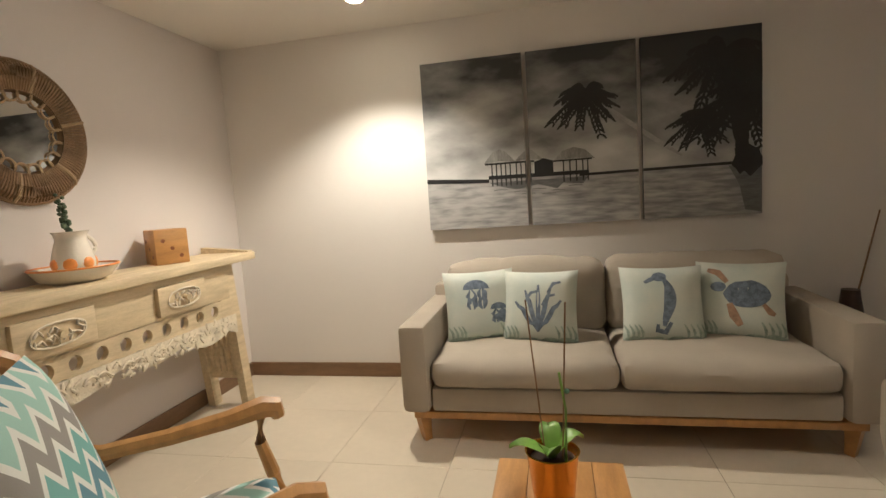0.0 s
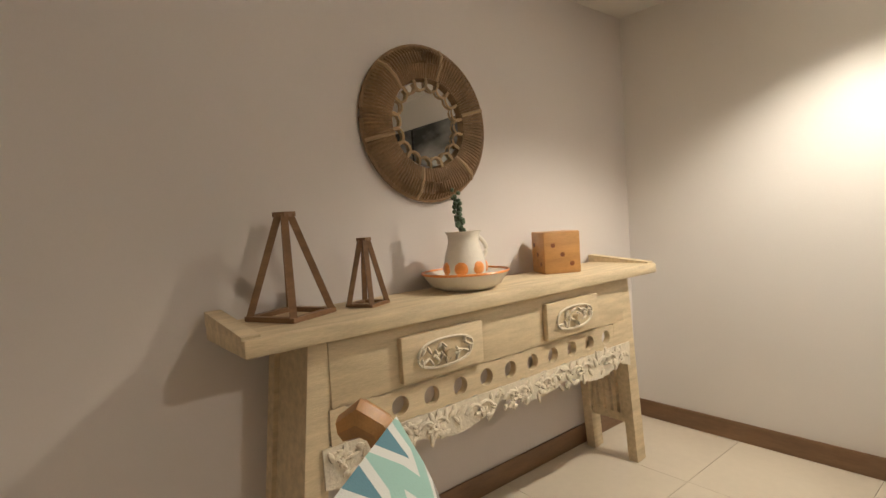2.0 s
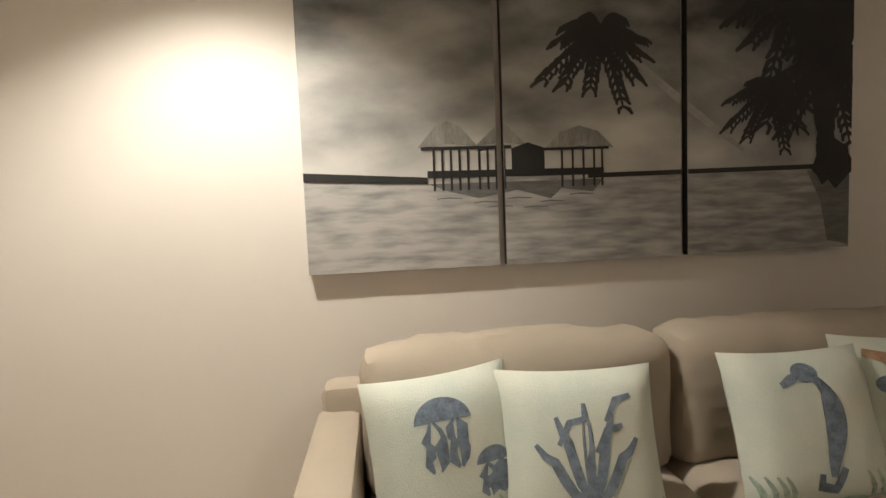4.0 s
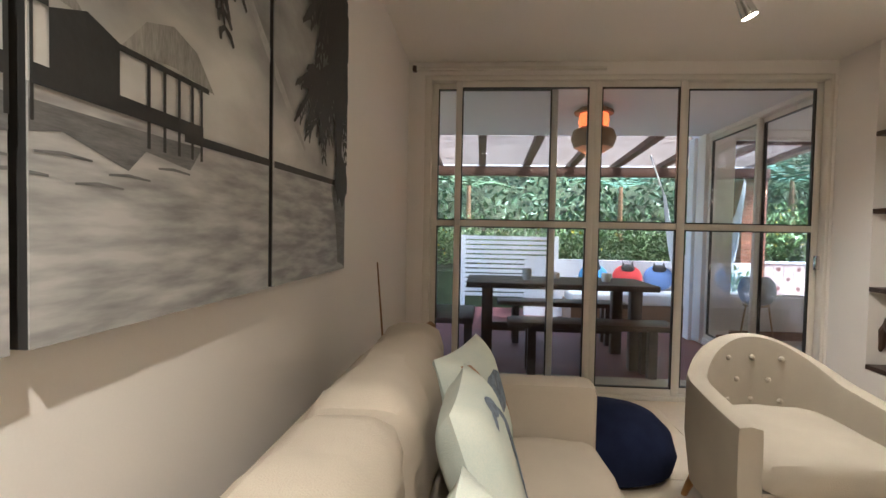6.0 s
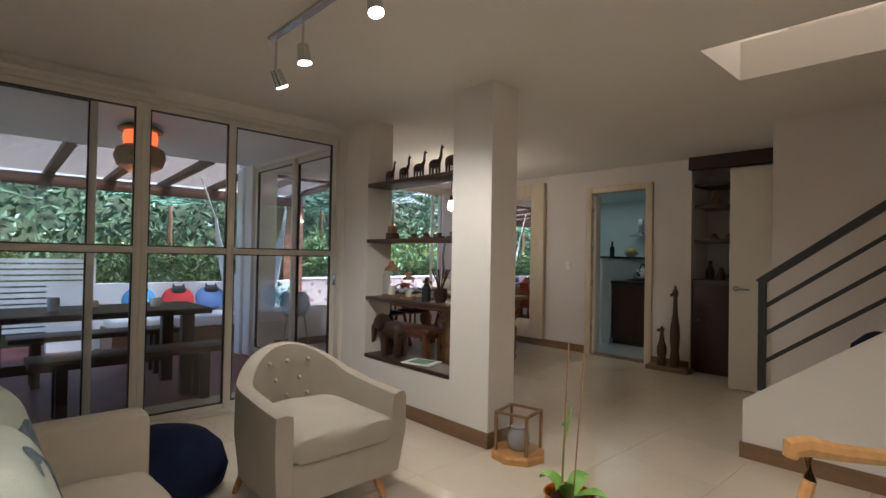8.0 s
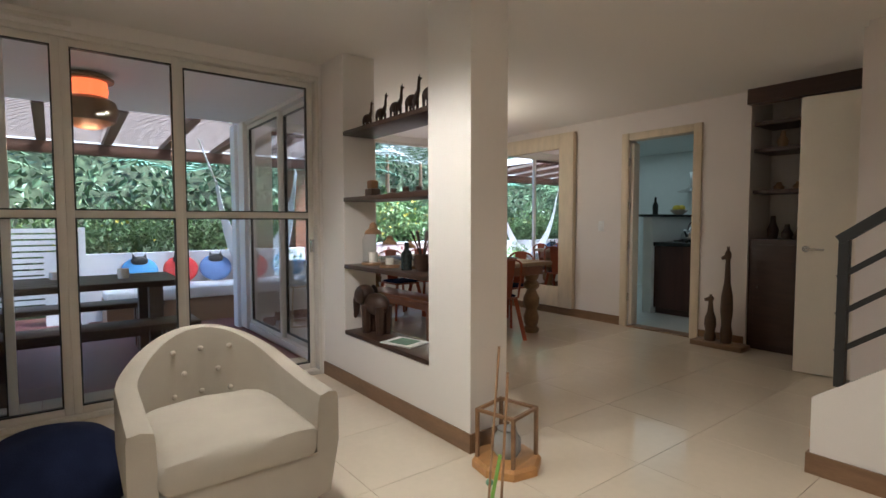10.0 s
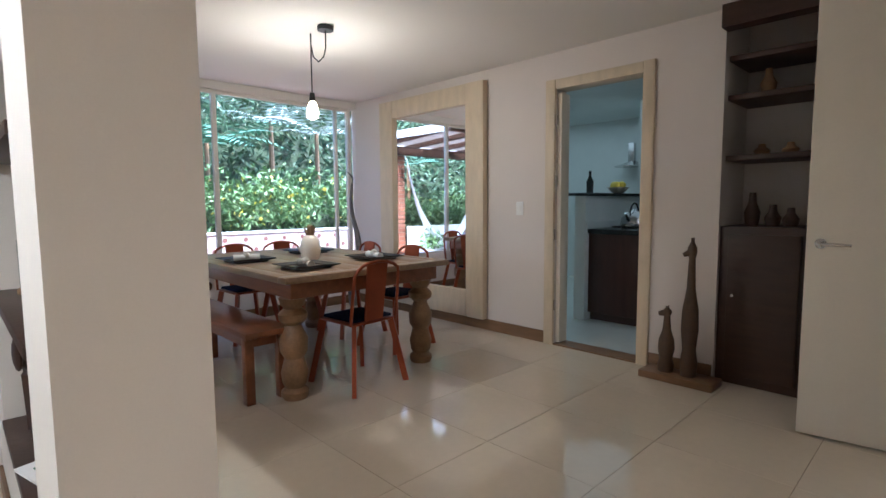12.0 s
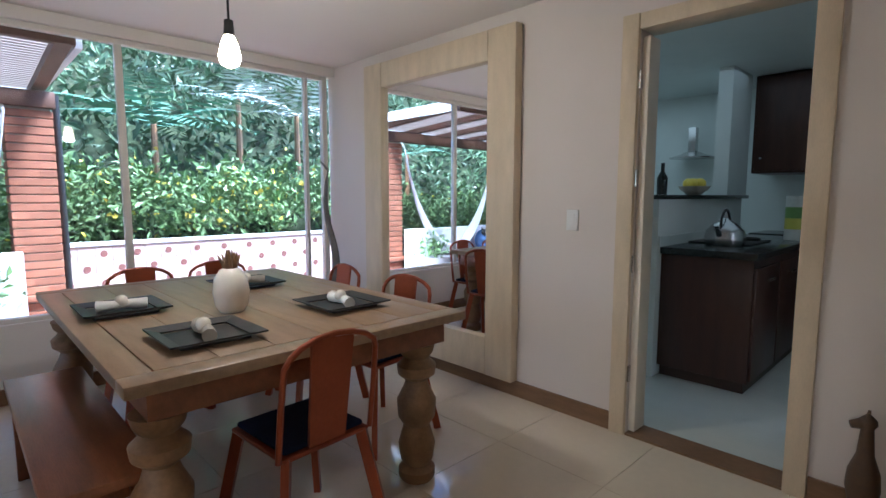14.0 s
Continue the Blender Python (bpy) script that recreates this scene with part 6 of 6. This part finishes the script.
pt = thing("patio_table", "dark heavy wooden patio table", "table", (6.62, -1.28, 0))
for k in range(5):
    part("plank", boxes((-0.40 + 0.162 * k, -0.85, 0.70, -0.242 + 0.162 * k, 0.85, 0.75), r=0.004), M_DARK, pt)
for sx in (-1, 1):
    for sy in (-1, 1):
        part("leg", boxes((sx * 0.32 - 0.05, sy * 0.66 - 0.05, -0.015, sx * 0.32 + 0.05, sy * 0.66 + 0.05, 0.70), r=0.006), M_DARK, pt)
part("stretcher", boxes((-0.03, -0.61, 0.25, 0.03, 0.61, 0.33)), M_DARK, pt)
pb = thing("patio_bench", "dark heavy wooden patio bench", "bench", (6.10, -1.50, 0), 0, "patio benches")
part("seat", boxes((-0.17, -0.70, 0.40, 0.17, 0.70, 0.45), r=0.006), M_DARK, pb)
for sy in (-1, 1):
    for sx in (-1, 1):
        part("leg", boxes((sx * 0.10 - 0.035, sy * 0.5 - 0.035, -0.015, sx * 0.10 + 0.035, sy * 0.5 + 0.035, 0.40)), M_DARK, pb)
copy_thing(pb, pose(7.40, -1.45, 0))
pc = thing("patio_chair", "dark wooden patio armchair with a slatted back", "chair", (6.45, -0.28, 0))
part("seat", boxes((-0.40, -0.22, 0.40, 0.40, 0.22, 0.45), r=0.006), M_DARK, pc)
for z in (0.52, 0.64, 0.76):
    part("back_slat", boxes((-0.40, 0.17, z, 0.40, 0.21, z + 0.085), r=0.004), M_DARK, pc)
for sx in (-1, 1):
    part("rear_post", boxes((sx * 0.36 - 0.03, 0.211, -0.015, sx * 0.36 + 0.03, 0.26, 0.88)), M_DARK, pc)
    part("front_leg", boxes((sx * 0.36 - 0.03, -0.20, -0.015, sx * 0.36 + 0.03, -0.14, 0.40)), M_DARK, pc)
for k, (x, y, h, m) in enumerate(((6.6, -1.0, 0.11, M_GREY), (6.8, -1.3, 0.06, M_CERAM), (6.6, -1.75, 0.08, M_CERAM))):
    bm = bmesh.new()
    lathe(bm, [(0.04, 0), (0.045, h * 0.6), (0.04, h), (0.035, h * 0.9)], 14)
    solid("table_jar", bm, m, "small pale jar standing on the patio table", "jar", "jars on the patio table", (x, y, 0.751))

sc = thing("louvred_screen", "white louvred screen panel standing on the patio", "screen", (8.55, -0.93, 0))
for sy in (-1, 1):
    part("post", boxes((-0.03, sy * 0.62 - 0.03, -0.015, 0.03, sy * 0.62 + 0.03, 1.16)), M_EXT, sc)
for k in range(13):
    bm = bmesh.new()
    beam(bm, (0, -0.59, 0.36 + 0.064 * k), (0, 0.59, 0.36 + 0.064 * k), 0.016, 0.045)
    part("louvre", bm, M_EXT, sc)

bs = thing("built_in_seat", "white plastered garden seat with a brown base", "bench", (0, 0, 0))
part("base", boxes((8.46, -3.3, -0.015, 9.2, -1.75, 0.28)), M_BASE, bs)
part("seat_cushion", soft_block(8.40, -3.3, 0.281, 9.05, -1.75, 0.42, 0.01, 44, 0.04), M_COTTON, bs)
part("back_wall", boxes((9.2, -4.4, -0.015, 9.36, -1.2, 0.82)), M_EXT, bs)
for y, c, words in ((-2.15, (0.10, 0.32, 0.62), "round blue cushion with a dark animal shape"), (-2.62, (0.62, 0.05, 0.05), "round red cushion with a dark animal shape"), (-3.05, (0.14, 0.24, 0.5), "round blue cushion leaning on the white seat")):
    cu = thing("round_cushion", words, "cushion", (9.02, y, 0.60), -90, "cushions on the garden seat", -14)
    bm = bmesh.new()
    bmesh.ops.create_uvsphere(bm, u_segments=20, v_segments=10, radius=1, matrix=Matrix.Diagonal((0.21, 0.07, 0.18, 1)))
    part("cover", bm, mat("cushion_cloth", c, 0.9, fine=200), cu)
    bm = bmesh.new()
    bmesh.ops.create_uvsphere(bm, u_segments=14, v_segments=8, radius=1, matrix=Matrix.LocRotScale((0, -0.055, 0.12), None, (0.10, 0.02, 0.06)))
    for s in (-1, 1):
        rod(bm, (s * 0.06, -0.055, 0.16), (s * 0.07, -0.055, 0.215), 0.022, 0.003, 6)
    part("dark_patch", bm, M_INKBLACK, cu)

# stone steps climbing the slope
ss = thing("garden_steps", "pale grey stone garden steps climbing the slope", "steps", (0, 0, 0))
for k in range(14):
    part("stone_step", boxes((9.9 + 0.27 * k, -1.9, 0.10 + 0.17 * k, 10.24 + 0.27 * k, -1.1, 0.25 + 0.17 * k), r=0.012), mat("pale_stone", (0.42, 0.40, 0.38), 0.85, var=0.2, fine=40, bump=0.4) if k == 0 else bpy.data.materials["pale_stone"], ss)

# brick pillar
bp = thing("brick_pillar", "red brick pillar carrying the pergola", "pillar", (9.62, -4.53, 0))
part("core", boxes((-0.155, -0.155, -0.015, 0.155, 0.155, 2.055)), M_MORTAR, bp)
_bl, _bs = {}, {}
bm = boxes((-0.115, -0.06, 0, 0.115, 0.06, 0.062), r=0.004)
_brick = mesh_of("brick", bm, M_BRICK)
for c in range(28):
    z = -0.012 + c * 0.0735
    for q in range(4):
        a = 90 * q + (0 if c % 2 else 90)
        s = 0.055 if c % 2 == q % 2 else 0.055
        b = new("brick", _brick)
        b.parent = bp
        b.matrix_basis = Matrix.Rotation(radians(90 * q), 4, "Z") @ pose(0.055 * (1 if c % 2 else -1), -0.108, z)
part("cap_course", boxes((-0.2, -0.2, 0.36, 0.2, 0.2, 0.42), r=0.008), M_BRICK, bp)

solid("drain_pipe", rod(bmesh.new(), (9.58, -4.74, -0.015), (9.58, -4.74, 2.2), 0.03, None, 12), M_BLACK, "black drain pipe standing beside the brick pillar", "pipe")

# planter wall faced with patterned tiles
pw = setting("planter_wall", boxes((GXE, -14, -0.13, GXE + 0.14, -4.4, 0.80)), M_MORTAR, "low garden wall faced with patterned tiles", "garden wall")
setting("planter_cap", boxes((GXE - 0.02, -14, 0.801, GXE + 0.16, -4.4, 0.83)), M_EXT, "white coping of the garden wall", "coping")
M_WTILE = mat("pink_white_tile", (0.68, 0.55, 0.48), 0.3, var=0.08, rand=0.08)
M_DOT = mat("brown_tile_motif", (0.24, 0.11, 0.09), 0.4, var=0.2)
_t = boxes((-0.008, -0.072, -0.072, 0.0, 0.072, 0.072), r=0.002)
_tile = mesh_of("tile", _t, M_WTILE)
bm = bmesh.new()
slab(bm, blob(0, 0, 0.035, 0.035, 0, 8), 0.003, Matrix(((0, 0, -1, -0.0085), (1, 0, 0, 0), (0, 1, 0, 0), (0, 0, 0, 1))))
_dot = mesh_of("tile_motif", bm, M_DOT)
for r in range(5):
    for k in range(28):
        t = new("tile", _tile)
        t.parent = pw
        t.location = (GXE - 0.001, -4.62 - 0.148 * k, 0.72 - 0.148 * r)
        if (k + r) % 2:
            d = new("tile_motif", _dot)
            d.parent = t

# hammock
hm = thing("hammock", "white cotton hammock slung between the patio posts", "hammock", (0, 0, 0))
A, B = Vector((9.40, -4.36, 1.98)), Vector((8.9, -3.05, 1.75))
bm = bmesh.new()
rows = []
for i in range(25):
    s = i / 24
    c = A.lerp(B, s) - Vector((0, 0, 1.45 * (1 - (2 * s - 1) ** 2) ** 0.8))
    w = 0.02 + 0.26 * math.sin(math.pi * s) ** 1.2
    side = Vector((0.75, 0.35, 0)).normalized()
    rows.append([bm.verts.new(c + side * w * u + Vector((0, 0, 0.5 * w * u * u + 0.012 * noise.noise(Vector((u * 6, s * 9, 0)))))) for u in [q / 6 - 1 for q in range(13)]])
for p, q in zip(rows, rows[1:]):
    for k in range(12):
        bm.faces.new((p[k], p[k + 1], q[k + 1], q[k]))
part("cloth", bm, M_COTTON, hm)
hm.children[0].modifiers.new("thick", "SOLIDIFY").thickness = 0.01
for p, q in ((A, Vector((9.46, -4.36, 2.06))), (B, Vector((8.9, -2.85, 2.30)))):
    bm = bmesh.new()
    rod(bm, p, q, 0.012)
    part("rope", bm, M_COTTON, hm)
po = thing("patio_pot", "white tapered patio pot with a small green plant", "plant pot", (9.1, -4.05, -0.014))
bm = bmesh.new()
lathe(bm, [(0.16, 0), (0.24, 0.42), (0.25, 0.45), (0.22, 0.44), (0.2, 0.38)], 24)
part("pot", bm, M_EXT, po)


# ---- planting ----
def foliage(name, count, place, material, label, size, seed, category="plants", narrow=0.5):
    """Many small bent leaves: place(rng) gives the points of their stems."""
    rng = np.random.default_rng(seed)
    c = place(rng, count)
    d = rng.normal(size=(count, 3)) + np.array([-0.5, 0, 0.35])
    d /= np.linalg.norm(d, axis=1)[:, None]
    e = np.cross(d, rng.normal(size=(count, 3)))
    e /= np.linalg.norm(e, axis=1)[:, None]
    s = (size * rng.uniform(0.6, 1.4, count))[:, None]
    up = np.cross(d, e) * s * 0.18
    v = np.stack([c, c + d * s * 0.5 + e * s * narrow * 0.5 + up, c + d * s, c + d * s * 0.5 - e * s * narrow * 0.5 + up], 1).reshape(-1, 3)
    f = np.arange(count * 4).reshape(-1, 4)
    me = bpy.data.meshes.new(name)
    me.from_pydata(v.tolist(), [], f.tolist())
    me.materials.append(material)
    ob = new(name, me)
    return tagged(ob, label, category, kind="stuff")


def slope_z(x):
    return 0.6 + np.maximum(0, x - 10.6) * 1.15


def on_hill(rng, n):
    x = rng.uniform(10.9, 16.0, n)
    y = rng.uniform(-15, 9, n)
    z = slope_z(x) + rng.uniform(0, 0.55, n) + 0.35 * np.sin(y * 1.3 + x) * np.sin(x * 2)
    return np.stack([x, y, z], 1)


bm = bmesh.new()
slab(bm, [(GXE + 0.14, -0.13), (24, -0.13), (24, 14), (16.5, 7.3), (10.6, 0.62), (GXE + 0.14, 0.55)], 40, Matrix(((1, 0, 0, 0), (0, 0, 1, -25), (0, 1, 0, 0), (0, 0, 0, 1))))
setting("hillside", bm, M_SOILB, "steep planted garden slope behind the patio", "slope")
foliage("hillside_ivy", 26000, on_hill, M_LEAF, "dense dark green creeping leaves on the slope", 0.16, 2)


def clumps(centres, spread):
    def place(rng, n):
        c = np.array(centres)[rng.integers(0, len(centres), n)]
        return c + rng.normal(size=(n, 3)) * np.array(spread)
    return place


rnd = random.Random(8)
hedge = [(10.45 + rnd.uniform(-0.25, 0.3), -13 + 0.22 * k, 1.12 + rnd.uniform(-0.1, 0.28)) for k in range(40)]
foliage("flowering_hedge", 13000, clumps(hedge, (0.2, 0.2, 0.2)), M_LEAFB, "light green flowering hedge above the garden wall", 0.10, 4)
foliage("hedge_flowers", 700, clumps([(x - 0.1, y, z + 0.05) for x, y, z in hedge], (0.22, 0.2, 0.2)), M_FLOWER, "small yellow flowers scattered over the hedge", 0.06, 5, narrow=1.0)
hedge2 = [(10.3 + rnd.uniform(-0.25, 0.25), -4.2 + 0.25 * k, 0.95 + rnd.uniform(-0.1, 0.2)) for k in range(30)]
foliage("seat_hedge", 8000, clumps(hedge2, (0.22, 0.2, 0.17)), M_LEAFB, "green hedge behind the garden seat", 0.10, 6)
foliage("seat_hedge_flowers", 250, clumps(hedge2, (0.24, 0.2, 0.2)), M_FLOWER, "yellow flowers scattered over the seat hedge", 0.05, 7, narrow=1.0)


def frond_plant(name, at, n, ln, material, label, seed, droop=0.6, leaf=0.16):
    rr = random.Random(seed)
    verts, faces = [], []
    p = thing(name, label, "plant", at, 0, "garden fronds")
    for k in range(n):
        a = 2 * math.pi * k / n + rr.uniform(-0.3, 0.3)
        L = ln * rr.uniform(0.7, 1.15)
        lift = rr.uniform(0.5, 1.0)
        prev = None
        for i in range(1, 15):
            s = i / 14
            c = Vector((math.cos(a) * L * s, math.sin(a) * L * s, L * (lift * s - droop * s * s)))
            along = Vector((math.cos(a), math.sin(a), lift - 2 * droop * s)).normalized()
            side = Vector((-math.sin(a), math.cos(a), 0))
            for d in (-1, 1):
                w = leaf * math.sin(math.pi * (0.12 + 0.85 * s)) * ln
                tip = c + side * d * w + along * w * 0.5 - Vector((0, 0, w * 0.25))
                b0 = len(verts)
                verts += [c, c.lerp(tip, 0.5) + along * w * 0.13, tip, c.lerp(tip, 0.5) - along * w * 0.13]
                faces.append((b0, b0 + 1, b0 + 2, b0 + 3))
    me = bpy.data.meshes.new("fronds")
    me.from_pydata(verts, [], faces)
    me.materials.append(material)
    f = new("fronds", me)
    f.parent = p
    bm = bmesh.new()
    rod(bm, (0, 0, -0.9), (0, 0, 0.05), 0.05, 0.035, 8)
    part("trunk", bm, M_BROWNWOOD, p)


frond_plant("tree_fern", (10.95, -5.9, 2.15), 12, 1.5, M_FERN, "blue-green fern fronds spreading on the slope", 1, leaf=0.2)
frond_plant("tree_fern", (11.2, -8.0, 2.5), 12, 1.4, M_GREY, "silvery fern fronds spreading on the slope", 2, leaf=0.2)
frond_plant("palm_shrub", (11.0, -7.0, 2.6), 10, 1.2, M_GREY, "silvery palm shrub on the slope", 3)
frond_plant("palm_shrub", (10.95, -3.0, 2.0), 11, 1.3, M_FERN, "green palm shrub behind the garden seat", 4)
frond_plant("palm_shrub", (10.95, -0.3, 2.0), 11, 1.3, M_LEAF, "green palm shrub on the planted slope", 5)
frond_plant("palm_shrub", (11.3, -4.4, 2.5), 10, 1.0, M_LEAF, "dark green palm shrub on the slope", 6)
frond_plant("palm_shrub", (11.2, 1.6, 2.2), 10, 1.0, M_FERN, "green palm shrub on the upper slope", 7)
foliage("tree_canopy", 9000, clumps([(13.2 + rnd.uniform(-1, 1.5), -14 + 0.6 * k, 4.6 + rnd.uniform(-0.8, 1.5)) for k in range(40)], (0.5, 0.5, 0.5)), M_LEAF, "dark green tree leaves above the slope", 0.2, 12)
foliage("pot_plant", 160, clumps([(9.1, -4.05, 0.55)], (0.12, 0.12, 0.08)), M_LEAFB, "small green plant growing in the patio pot", 0.09, 14)

# ---- floor tiles ----
_f = boxes((0.001, 0.001, -0.008, 0.599, 0.599, 0.0), r=0.001)
_ft = mesh_of("floor_tile", _f, M_TILE)
_floor = bpy.data.objects["floor"]
for i in range(13):
    for j in range(11):
        x, y = i * 0.6, -0.6 * (j + 1)
        if x >= GX and y > PY0 - 0.7:
            continue
        t = new("floor_tile", _ft)
        t.parent = _floor
        t.location = (x, y, 0)
